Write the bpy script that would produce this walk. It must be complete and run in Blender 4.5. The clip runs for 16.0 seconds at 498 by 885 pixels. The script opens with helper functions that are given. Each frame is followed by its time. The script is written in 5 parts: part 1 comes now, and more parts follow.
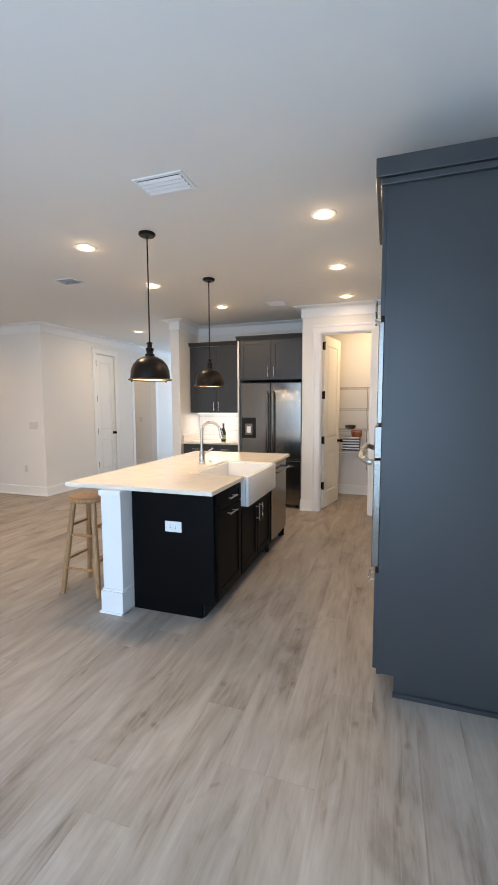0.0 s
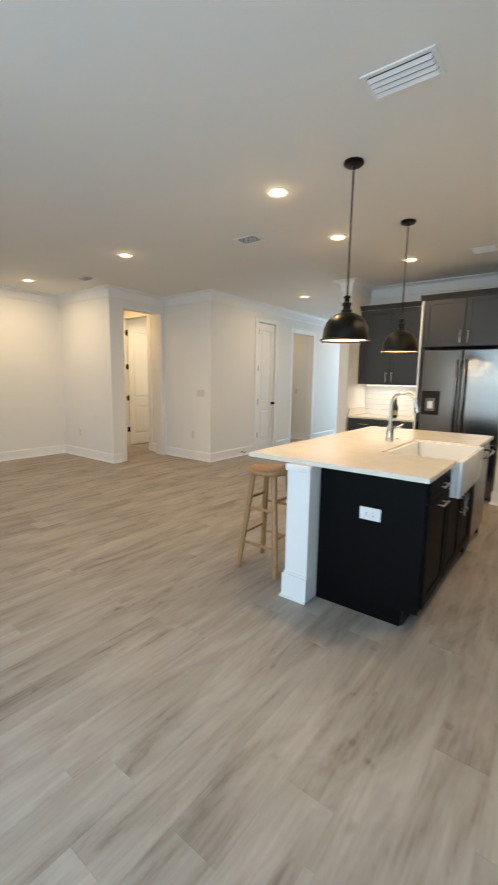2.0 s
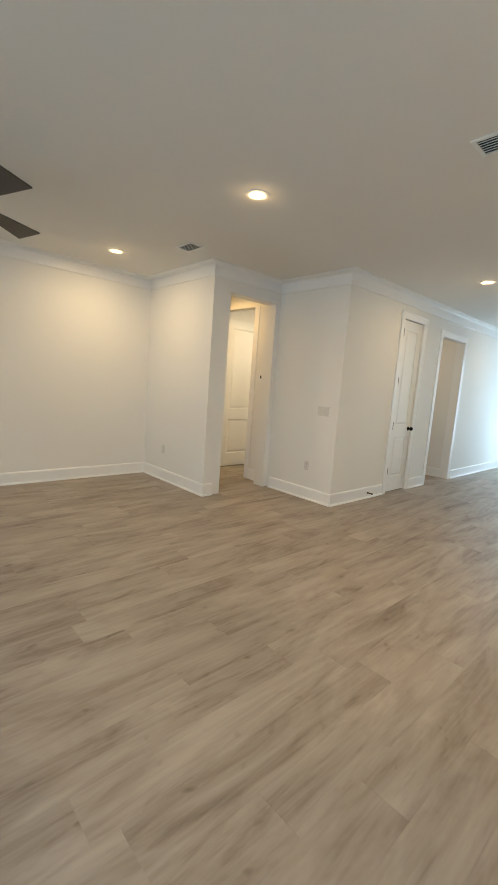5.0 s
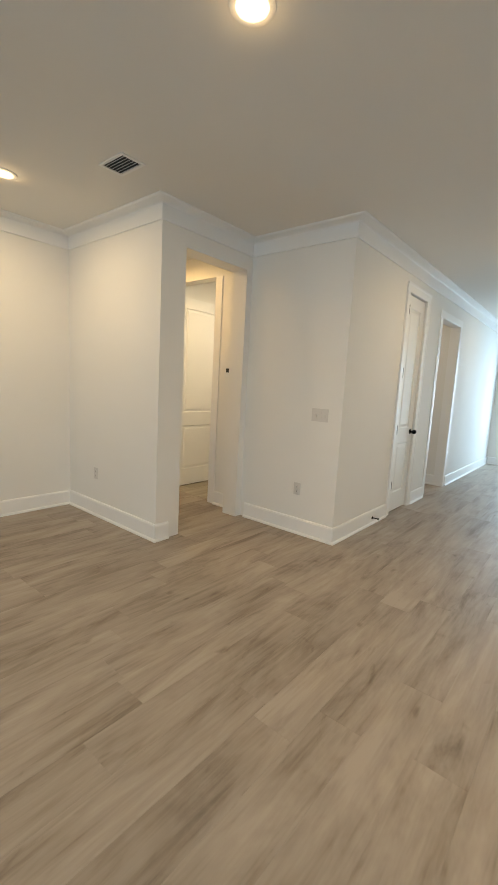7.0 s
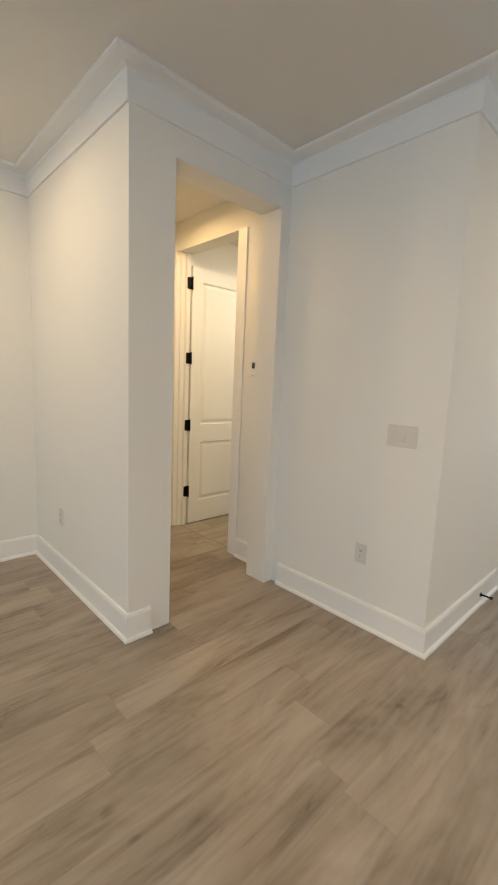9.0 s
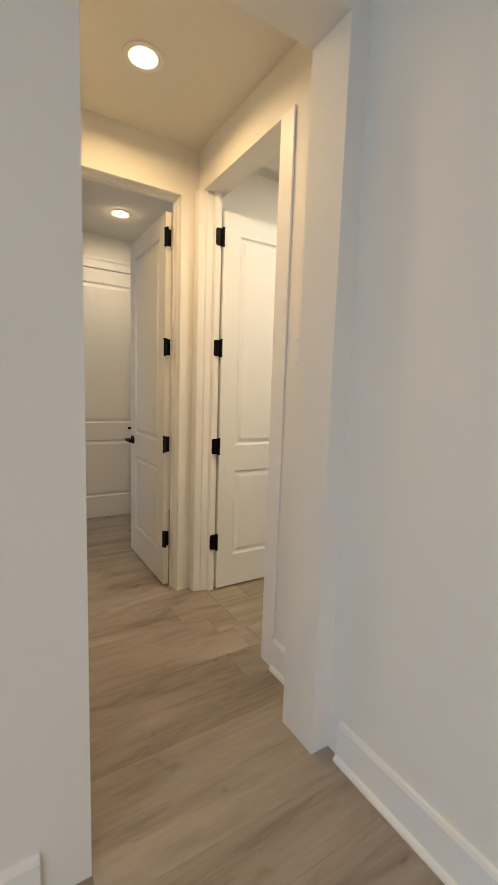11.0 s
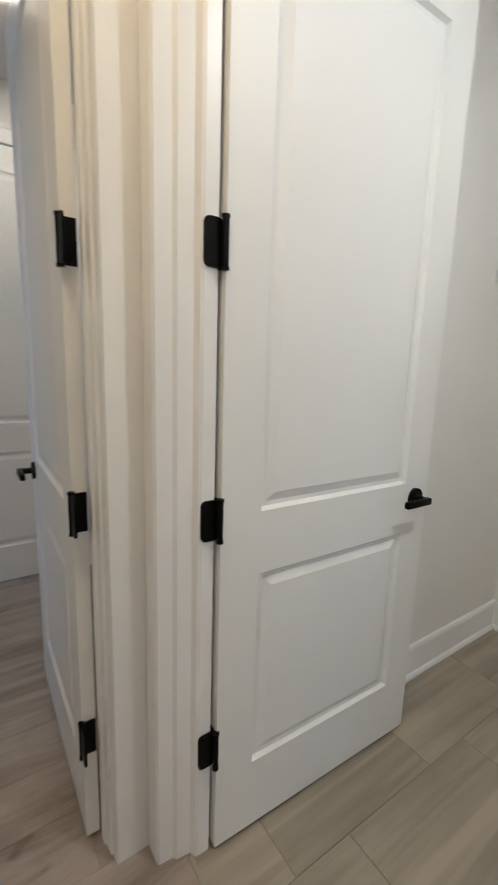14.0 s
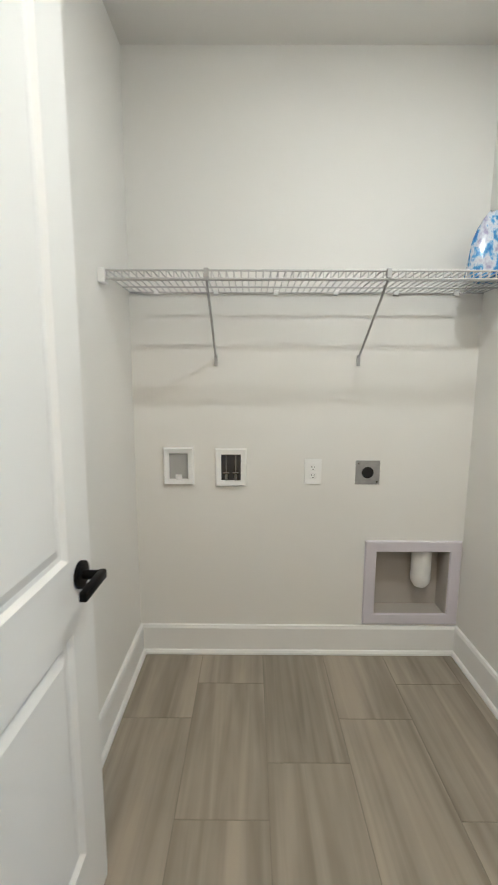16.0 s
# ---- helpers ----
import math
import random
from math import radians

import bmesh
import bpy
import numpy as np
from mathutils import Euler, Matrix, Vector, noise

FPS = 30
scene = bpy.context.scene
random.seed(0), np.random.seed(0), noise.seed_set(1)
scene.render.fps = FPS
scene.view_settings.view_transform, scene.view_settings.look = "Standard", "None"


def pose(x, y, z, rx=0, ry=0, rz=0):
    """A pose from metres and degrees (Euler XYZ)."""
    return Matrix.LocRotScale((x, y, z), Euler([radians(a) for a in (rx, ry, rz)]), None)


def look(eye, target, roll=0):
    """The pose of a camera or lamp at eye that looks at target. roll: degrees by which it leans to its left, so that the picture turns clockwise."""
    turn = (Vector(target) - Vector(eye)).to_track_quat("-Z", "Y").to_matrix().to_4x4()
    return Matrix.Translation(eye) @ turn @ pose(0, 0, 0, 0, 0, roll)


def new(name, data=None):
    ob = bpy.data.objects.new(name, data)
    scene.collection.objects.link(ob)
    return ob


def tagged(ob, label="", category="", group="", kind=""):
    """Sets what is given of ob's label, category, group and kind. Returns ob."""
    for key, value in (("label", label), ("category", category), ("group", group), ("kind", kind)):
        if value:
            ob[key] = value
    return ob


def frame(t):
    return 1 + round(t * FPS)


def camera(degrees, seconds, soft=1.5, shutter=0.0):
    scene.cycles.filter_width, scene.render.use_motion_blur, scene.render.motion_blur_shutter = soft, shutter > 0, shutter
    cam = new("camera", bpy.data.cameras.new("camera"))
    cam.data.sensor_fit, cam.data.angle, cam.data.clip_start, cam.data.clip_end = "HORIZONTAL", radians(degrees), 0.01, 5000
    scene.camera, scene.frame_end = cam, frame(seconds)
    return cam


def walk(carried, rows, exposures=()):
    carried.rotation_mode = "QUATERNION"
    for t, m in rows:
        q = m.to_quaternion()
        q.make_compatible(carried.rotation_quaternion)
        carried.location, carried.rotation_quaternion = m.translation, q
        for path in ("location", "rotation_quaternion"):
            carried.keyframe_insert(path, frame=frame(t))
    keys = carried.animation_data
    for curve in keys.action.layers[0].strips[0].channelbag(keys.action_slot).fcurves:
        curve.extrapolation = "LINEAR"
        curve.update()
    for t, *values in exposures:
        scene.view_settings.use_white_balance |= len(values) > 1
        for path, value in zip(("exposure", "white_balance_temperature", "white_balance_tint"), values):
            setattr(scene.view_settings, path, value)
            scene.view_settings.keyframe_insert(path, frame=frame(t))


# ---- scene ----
PATH = [
    (0, (-0.142, 0.172, 1.451), (-0.772, 2.062, 1.273), -0.2),
    (0.5, (-0.142, 0.22, 1.442), (-0.699, 2.132, 1.259), 0.3),
    (1, (-0.209, 0.283, 1.423), (-0.892, 2.155, 1.252), 1.8),
    (1.5, (-0.425, 0.31, 1.405), (-1.354, 2.066, 1.173), 1.0),
    (2, (-0.673, 0.379, 1.387), (-1.871, 1.952, 1.085), 0.9),
    (2.5, (-0.936, 0.55, 1.41), (-2.385, 1.881, 1.053), 1.5),
    (3, (-1.25, 0.648, 1.406), (-2.711, 1.98, 1.105), 2.6),
    (3.5, (-1.521, 0.783, 1.392), (-2.937, 2.167, 1.111), 3.0),
    (4, (-1.786, 0.964, 1.402), (-3.273, 2.275, 1.134), 3.1),
    (6.5, (-3.378, 1.942, 1.385), (-4.712, 3.405, 1.097), 5.3),
    (7, (-3.65, 2.179, 1.377), (-4.914, 3.704, 1.1), 3.1),
    (7.5, (-3.886, 2.466, 1.362), (-5.202, 3.95, 1.101), 1.9),
    (8, (-4.105, 2.769, 1.356), (-5.441, 4.241, 1.134), 3.9),
    (8.5, (-4.324, 3.06, 1.351), (-5.611, 4.557, 1.03), 2.0),
    (9, (-4.525, 3.348, 1.375), (-5.957, 4.716, 1.097), 2.4),
    (11.5, (-5.609, 4.609, 1.309), (-7.408, 5.445, 1.052), 1.7),
    (12, (-5.853, 4.786, 1.318), (-7.747, 5.353, 1.015), 0.8),
    (12.5, (-6.136, 4.913, 1.328), (-8.019, 5.522, 1.038), -0.8),
    (13, (-6.427, 5.036, 1.329), (-8.322, 5.608, 1.043), 1.0),
    (13.5, (-6.699, 5.08, 1.32), (-8.539, 5.809, 1.031), 2.5),
    (14, (-6.917, 5.156, 1.326), (-8.549, 6.258, 0.976), 1.8),
    (14.5, (-7.087, 5.263, 1.337), (-8.448, 6.70, 1.052), -0.4),
    (15, (-7.26, 5.287, 1.348), (-8.005, 7.124, 1.09), 0.1),
    (15.5, (-7.354, 5.298, 1.368), (-7.621, 7.263, 1.113), -0.0),
    (16, (-7.325, 5.464, 1.361), (-7.334, 7.443, 1.072), 0.2),
]
cam = camera(61.7, 16.0, soft=1.1, shutter=0.28)
walk(cam, [(t, look(eye, target, roll)) for t, eye, target, roll in PATH],
     [(0, 0.26, 6400, 13), (1.5, 0.13, 6800, 9), (3.5, 0.04, 7000, 5), (6.5, -0.04, 7080, 5), (8, 0.06, 7080, 5), (9, 0.08, 6750, 6), (11.3, 0.06, 6050, 8),
      (12.5, 0.08, 5100, 8), (13.5, 0.0, 4950, 8), (14.5, -0.09, 4880, 8), (15.2, 0.16, 4880, 7), (16, 0.35, 4880, 5)])

# ---- world, sun, large lights ----
CEIL = 2.745
world = bpy.data.worlds.new("world")
scene.world = world
world.use_nodes = True
wn = world.node_tree
sky = wn.nodes.new("ShaderNodeTexSky")
sky.sky_type, sky.sun_disc, sky.sun_elevation, sky.sun_rotation = "NISHITA", False, radians(48), radians(90)
wn.links.new(sky.outputs[0], wn.nodes["Background"].inputs[0])
wn.nodes["Background"].inputs[1].default_value = 0.1
sun_data = bpy.data.lights.new("sun", "SUN")
sun_data.energy, sun_data.angle, sun_data.color = 3.0, radians(0.5), (1, 0.95, 0.88)
sun = new("sun", sun_data)
sun.matrix_world = look((40, 0, 45), (0, 0, 0))


def area_lamp(name, m, w, h, power, color, shape="RECTANGLE"):
    d = bpy.data.lights.new(name, "AREA")
    d.shape, d.size, d.energy, d.color = shape, w, power, color
    if shape == "RECTANGLE":
        d.size_y = h
    ob = new(name, d)
    ob.matrix_world = m
    return ob


DAY = (0.50, 0.73, 1.0)
WARM = (1.0, 0.74, 0.46)
# daylight through the glazed openings behind the living room and in the foyer
area_lamp("daylight_patio", look((-1.3, -0.85, 1.25), (-1.3, 3.0, 0.3)), 3.2, 2.3, 94, DAY)
area_lamp("daylight_window", look((-6.1, -0.85, 1.45), (-6.1, 5, 1.2)), 1.7, 1.6, 14, DAY)
area_lamp("daylight_foyer", look((-4.45, 11.95, 1.2), (-4.45, 5, 0.9)), 0.9, 2.2, 60, DAY)
area_lamp("daylight_bath", look((-9.0, 3.15, 1.6), (-9.0, 5, 1.2)), 0.9, 0.9, 6, DAY)
DOWNLIGHTS = [(-0.592, 3.147, 13), (-0.624, 4.272, 5), (-0.651, 5.389, 2.2), (-2.53, 3.117, 14), (-2.597, 4.262, 6), (-2.257, 5.409, 5),
              (-4.81, 3.464, 12), (-7.054, 3.434, 14), (-4.32, 6.62, 10), (-9.045, 5.36, 7)]
HALL_LIGHT = (-7.335, 5.01)
LAUNDRY_LIGHT = (-6.80, 6.18)

# ---- materials ----
def nodes_of(name):
    m = bpy.data.materials.new(name)
    m.use_nodes = True
    nt = m.node_tree
    return m, nt, nt.nodes["Principled BSDF"]


def math_node(nt, op, a, b):
    n = nt.nodes.new("ShaderNodeMath")
    n.operation = op
    for i, v in enumerate((a, b)):
        if isinstance(v, (int, float)):
            n.inputs[i].default_value = v
        else:
            nt.links.new(v, n.inputs[i])
    return n.outputs[0]


def noise_node(nt, coord, scale, detail=3.0, stretch=(1, 1, 1), rough=0.55, distort=0.0):
    mp = nt.nodes.new("ShaderNodeMapping")
    mp.inputs["Scale"].default_value = stretch
    nt.links.new(coord, mp.inputs[0])
    n = nt.nodes.new("ShaderNodeTexNoise")
    n.inputs["Scale"].default_value, n.inputs["Detail"].default_value = scale, detail
    n.inputs["Roughness"].default_value, n.inputs["Distortion"].default_value = rough, distort
    nt.links.new(mp.outputs[0], n.inputs["Vector"])
    return n.outputs["Fac"]


def ramp(nt, fac, stops):
    r = nt.nodes.new("ShaderNodeValToRGB")
    els = r.color_ramp.elements
    while len(els) < len(stops):
        els.new(0.5)
    for e, (p, c) in zip(els, stops):
        e.position, e.color = p, (*c, 1)
    nt.links.new(fac, r.inputs[0])
    return r.outputs[0]


def bump(nt, bsdf, height, strength, distance):
    b = nt.nodes.new("ShaderNodeBump")
    b.inputs["Strength"].default_value, b.inputs["Distance"].default_value = strength, distance
    nt.links.new(height, b.inputs["Height"])
    nt.links.new(b.outputs[0], bsdf.inputs["Normal"])


def shade(c, k):
    return tuple(min(1.0, v * k) for v in c)


def painted(name, color, rough=0.5, var=0.04, scale=2.0, grain=180.0, relief=0.15, metal=0.0, stretch=(1, 1, 1), dist=0.0006, gloss=0.5):
    """Paint, metal or stone: broad mottling in colour, fine grain in roughness and relief."""
    m, nt, b = nodes_of(name)
    pos = nt.nodes.new("ShaderNodeTexCoord").outputs["Object"]
    broad = noise_node(nt, pos, scale, 4)
    fine = noise_node(nt, pos, grain, 2, stretch)
    nt.links.new(ramp(nt, broad, [(0.3, shade(color, 1 - var)), (0.7, shade(color, 1 + var))]), b.inputs["Base Color"])
    nt.links.new(math_node(nt, "ADD", math_node(nt, "MULTIPLY", broad, 0.12), rough - 0.06), b.inputs["Roughness"])
    b.inputs["Metallic"].default_value, b.inputs["Specular IOR Level"].default_value = metal, gloss
    if relief:
        bump(nt, b, fine, relief, dist)
    return m


def emitter(name, color, strength):
    m, nt, b = nodes_of(name)
    b.inputs["Base Color"].default_value = (0.9, 0.9, 0.88, 1)
    b.inputs["Emission Color"].default_value, b.inputs["Emission Strength"].default_value = (*color, 1), strength
    return m


def plank_material(name, island, dark, mid, light):
    """Grey-beige oak-look planks: long grain, cathedral figure, knots, a tone for each plank."""
    m, nt, b = nodes_of(name)
    pos = nt.nodes.new("ShaderNodeTexCoord").outputs["Object"]
    if island:
        rnd = nt.nodes.new("ShaderNodeNewGeometry").outputs["Random Per Island"]
    else:
        rnd = nt.nodes.new("ShaderNodeObjectInfo").outputs["Random"]
    shift = nt.nodes.new("ShaderNodeCombineXYZ")
    nt.links.new(math_node(nt, "MULTIPLY", rnd, 37.0), shift.inputs[0])
    nt.links.new(math_node(nt, "MULTIPLY", rnd, 91.0), shift.inputs[1])
    add = nt.nodes.new("ShaderNodeVectorMath")
    nt.links.new(pos, add.inputs[0])
    nt.links.new(shift.outputs[0], add.inputs[1])
    v = add.outputs[0]
    wide = noise_node(nt, v, 1.0, 4, (4.4, 1.05, 1), 0.62, 0.9)
    vein = noise_node(nt, v, 1.0, 5, (8, 1.5, 1), 0.66, 1.6)
    mask = noise_node(nt, v, 1.0, 2, (2.4, 0.8, 1), 0.5, 0.5)
    grain = noise_node(nt, v, 1.0, 5, (34, 1.7, 1), 0.66, 0.9)
    fine = noise_node(nt, v, 1.0, 3, (230, 7, 1), 0.6)
    knot = noise_node(nt, v, 1.0, 1, (15, 8.0, 1), 0.5, 0.4)
    rings = math_node(nt, "SINE", math_node(nt, "MULTIPLY", noise_node(nt, v, 1.0, 1, (3.6, 0.34, 1), 0.4, 0.3), 95.0), 0.0)
    ringmask = nt.nodes.new("ShaderNodeMapRange")
    ringmask.inputs["From Min"].default_value, ringmask.inputs["From Max"].default_value = 0.48, 0.66
    nt.links.new(mask, ringmask.inputs["Value"])
    f = math_node(nt, "ADD", math_node(nt, "MULTIPLY", wide, 0.70), math_node(nt, "MULTIPLY", grain, 0.30))
    f = math_node(nt, "ADD", f, math_node(nt, "MULTIPLY", fine, 0.08))
    f = math_node(nt, "ADD", f, math_node(nt, "MULTIPLY", math_node(nt, "MULTIPLY", rings, ringmask.outputs[0]), 0.022))
    f = math_node(nt, "ADD", f, math_node(nt, "MULTIPLY", math_node(nt, "SUBTRACT", rnd, 0.5), 0.035))
    s = nt.nodes.new("ShaderNodeMapRange")
    s.inputs["From Min"].default_value, s.inputs["From Max"].default_value = 0.52, 0.78
    nt.links.new(vein, s.inputs["Value"])
    f = math_node(nt, "SUBTRACT", f, math_node(nt, "MULTIPLY", math_node(nt, "MULTIPLY", s.outputs[0], mask), 0.20))
    k = nt.nodes.new("ShaderNodeMapRange")
    k.inputs["From Min"].default_value, k.inputs["From Max"].default_value = 0.68, 0.92
    nt.links.new(knot, k.inputs["Value"])
    f = math_node(nt, "SUBTRACT", f, math_node(nt, "MULTIPLY", k.outputs[0], 0.20))
    nt.links.new(ramp(nt, f, [(0.34, dark), (0.49, mid), (0.66, light)]), b.inputs["Base Color"])
    nt.links.new(math_node(nt, "ADD", math_node(nt, "MULTIPLY", fine, 0.2), 0.36), b.inputs["Roughness"])
    b.inputs["Specular IOR Level"].default_value = 0.4
    bump(nt, b, math_node(nt, "ADD", grain, fine), 0.12, 0.0008)
    return m


def tile_material(name):
    """Porcelain tile with soft vein lines along its length."""
    m, nt, b = nodes_of(name)
    pos = nt.nodes.new("ShaderNodeTexCoord").outputs["Object"]
    rnd = nt.nodes.new("ShaderNodeObjectInfo").outputs["Random"]
    shift = nt.nodes.new("ShaderNodeCombineXYZ")
    nt.links.new(math_node(nt, "MULTIPLY", rnd, 53.0), shift.inputs[0])
    nt.links.new(math_node(nt, "MULTIPLY", rnd, 17.0), shift.inputs[1])
    add = nt.nodes.new("ShaderNodeVectorMath")
    nt.links.new(pos, add.inputs[0])
    nt.links.new(shift.outputs[0], add.inputs[1])
    v = add.outputs[0]
    vein = noise_node(nt, v, 1.0, 3, (17, 0.8, 1), 0.5, 0.6)
    cloud = noise_node(nt, v, 1.0, 4, (4, 1.1, 1), 0.6, 0.3)
    f = math_node(nt, "ADD", math_node(nt, "MULTIPLY", vein, 0.6), math_node(nt, "MULTIPLY", cloud, 0.4))
    f = math_node(nt, "ADD", f, math_node(nt, "MULTIPLY", math_node(nt, "SUBTRACT", rnd, 0.5), 0.05))
    nt.links.new(ramp(nt, f, [(0.36, (0.212, 0.188, 0.148)), (0.5, (0.308, 0.274, 0.218)), (0.62, (0.385, 0.338, 0.270))]), b.inputs["Base Color"])
    b.inputs["Roughness"].default_value = 0.42
    bump(nt, b, cloud, 0.1, 0.0005)
    return m


WALL = painted("wall_paint", (0.80, 0.79, 0.76), 0.75, 0.012, 0.7, 260, 0.25, dist=0.0008)
CEILING = painted("ceiling_paint", (0.76, 0.745, 0.71), 0.85, 0.012, 0.6, 120, 0.3, dist=0.001)
TRIM = painted("trim_paint", (0.84, 0.84, 0.83), 0.38, 0.01, 1.5, 320, 0.0)
DOOR = painted("door_paint", (0.83, 0.83, 0.81), 0.46, 0.012, 1.2, 150, 0.02)
CHARCOAL = painted("charcoal_cabinet_paint", (0.037, 0.040, 0.043), 0.36, 0.05, 2, 200, 0.05)
BLACK = painted("black_cabinet_paint", (0.0015, 0.0014, 0.0016), 0.5, 0.08, 2, 200, 0.05, gloss=0.10)
TOE = painted("toe_kick_paint", (0.008, 0.008, 0.008), 0.6, 0.05)
QUARTZ = painted("white_quartz", (0.80, 0.735, 0.635), 0.15, 0.02, 9, 300, 0.02)
SPLASH = painted("backsplash_tile_glaze", (0.76, 0.75, 0.73), 0.15, 0.05, 3, 60, 0.05)
STEEL = painted("brushed_steel", (0.24, 0.225, 0.205), 0.2, 0.04, 2, 90, 0.06, 1.0, (1, 1, 14))
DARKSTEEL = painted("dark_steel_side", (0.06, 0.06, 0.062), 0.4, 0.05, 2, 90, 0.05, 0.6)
NICKEL = painted("brushed_nickel", (0.56, 0.53, 0.48), 0.28, 0.03, 20, 250, 0.04, 1.0)
IRON = painted("black_iron", (0.003, 0.003, 0.003), 0.45, 0.1, 30, 200, 0.08, gloss=0.12)
BRONZE = painted("dark_bronze", (0.013, 0.010, 0.008), 0.36, 0.15, 12, 150, 0.06, 0.7)
SHADE_IN = painted("pendant_lining", (0.55, 0.42, 0.26), 0.45, 0.05, 10)
FIRECLAY = painted("fireclay_glaze", (0.82, 0.82, 0.81), 0.12, 0.01, 4, 40, 0.02)
PLASTIC = painted("white_plastic", (0.80, 0.80, 0.79), 0.35, 0.01, 8, 200, 0.03)
BRIGHTPLASTIC = painted("bright_white_plastic", (0.88, 0.88, 0.87), 0.3, 0.01, 8, 200, 0.03)
GREYPLASTIC = painted("lilac_grey_plastic", (0.66, 0.63, 0.69), 0.45, 0.02, 8, 200, 0.03)
PLATE = painted("switch_plate_plastic", (0.66, 0.645, 0.62), 0.4, 0.01, 8, 200, 0.03)
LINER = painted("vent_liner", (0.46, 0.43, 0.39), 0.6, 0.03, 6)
SLOT = painted("dark_slot", (0.015, 0.015, 0.015), 0.6, 0.1)
WIRE = painted("white_coated_wire", (0.50, 0.495, 0.485), 0.4, 0.03, 30)
GALV = painted("galvanised_metal", (0.45, 0.45, 0.45), 0.4, 0.1, 30, 200, 0.1, 0.8)
RUBBER = painted("black_rubber", (0.012, 0.012, 0.012), 0.7, 0.1)
CORE = painted("subfloor", (0.13, 0.115, 0.10), 0.9, 0.1, 3)
GROUT = painted("grout", (0.235, 0.212, 0.172), 0.9, 0.08, 30)
BLADE = painted("fan_blade_stain", (0.040, 0.034, 0.028), 0.45, 0.2, 4, 120, 0.15, 0.0, (1, 12, 1))
BOTTLE = painted("green_bottle_glass", (0.012, 0.03, 0.012), 0.08, 0.1)
FOIL = painted("bottle_foil", (0.06, 0.09, 0.03), 0.3, 0.1, 20, 80, 0.1, 0.6)
COPPER = painted("copper_pan", (0.45, 0.16, 0.07), 0.3, 0.1, 8, 80, 0.05, 1.0)
LAWN = painted("lawn", (0.06, 0.10, 0.03), 0.9, 0.3, 0.5, 30, 0.6, dist=0.02)
STOOLWOOD, nt_, b_ = nodes_of("honey_pine")
_p = nt_.nodes.new("ShaderNodeTexCoord").outputs["Object"]
_g = noise_node(nt_, _p, 1.0, 5, (60, 60, 4), 0.6, 1.0)
nt_.links.new(ramp(nt_, _g, [(0.35, (0.29, 0.150, 0.062)), (0.65, (0.45, 0.265, 0.128))]), b_.inputs["Base Color"])
b_.inputs["Roughness"].default_value = 0.42
bump(nt_, b_, _g, 0.1, 0.0006)
PLANK = plank_material("oak_plank", False, (0.160, 0.128, 0.102), (0.300, 0.256, 0.217), (0.400, 0.352, 0.308))
PLANK_REST = plank_material("oak_plank_rest", True, (0.160, 0.128, 0.102), (0.300, 0.256, 0.217), (0.400, 0.352, 0.308))
TILE = tile_material("porcelain_tile")
LAMP = emitter("downlight_lens", (1.0, 0.80, 0.52), 2.2)
STRIP = emitter("led_strip", (1.0, 0.93, 0.85), 6.0)
BULB = emitter("pendant_bulb", (1.0, 0.78, 0.50), 12.0)
SCREEN, _nt, _b = nodes_of("grey_screen")
_b.inputs["Base Color"].default_value, _b.inputs["Roughness"].default_value = (0.04, 0.045, 0.045, 1), 0.15
GLASS, _nt, _b = nodes_of("window_glass")
_b.inputs["Transmission Weight"].default_value, _b.inputs["Roughness"].default_value, _b.inputs["IOR"].default_value = 1.0, 0.0, 1.45
OVENGLASS, _nt, _b = nodes_of("black_oven_glass")
_b.inputs["Base Color"].default_value, _b.inputs["Roughness"].default_value = (0.006, 0.006, 0.007, 1), 0.06

# ---- mesh helpers ----
def box(bm, x0, x1, y0, y1, z0, z1, bevel=0.0, m=None):
    mat = Matrix.Translation(((x0 + x1) / 2, (y0 + y1) / 2, (z0 + z1) / 2)) @ Matrix.Diagonal((abs(x1 - x0), abs(y1 - y0), abs(z1 - z0), 1))
    vs = bmesh.ops.create_cube(bm, size=1.0, matrix=mat)["verts"]
    if bevel:
        es = list({e for v in vs for e in v.link_edges})
        r = bmesh.ops.bevel(bm, geom=es, offset=bevel, segments=2, affect="EDGES", profile=0.5)
        vs = list({v for f in r["faces"] for v in f.verts} | {v for v in vs if v.is_valid})
    if m is not None:
        bmesh.ops.transform(bm, matrix=m, verts=vs)
    return vs


def cyl(bm, p, q, r0, r1=None, seg=20):
    p, q = Vector(p), Vector(q)
    d = q - p
    m = Matrix.Translation((p + q) / 2) @ d.to_track_quat("Z", "Y").to_matrix().to_4x4()
    return bmesh.ops.create_cone(bm, cap_ends=True, segments=seg, radius1=r0, radius2=r0 if r1 is None else r1, depth=d.length, matrix=m)["verts"]


def lathe(bm, profile, seg=32, m=None):
    """Turns (radius, height) round z."""
    rings = []
    for r, z in profile:
        rings.append([bm.verts.new((r * math.cos(2 * math.pi * i / seg), r * math.sin(2 * math.pi * i / seg), z)) for i in range(seg)] if r > 1e-5 else [bm.verts.new((0, 0, z))])
    for a, b in zip(rings, rings[1:]):
        for i in range(seg):
            j = (i + 1) % seg
            if len(a) == 1 and len(b) == 1:
                continue
            if len(a) == 1:
                bm.faces.new((a[0], b[i], b[j]))
            elif len(b) == 1:
                bm.faces.new((a[i], a[j], b[0]))
            else:
                bm.faces.new((a[i], a[j], b[j], b[i]))
    vs = [v for r in rings for v in r]
    if m is not None:
        bmesh.ops.transform(bm, matrix=m, verts=vs)
    return vs


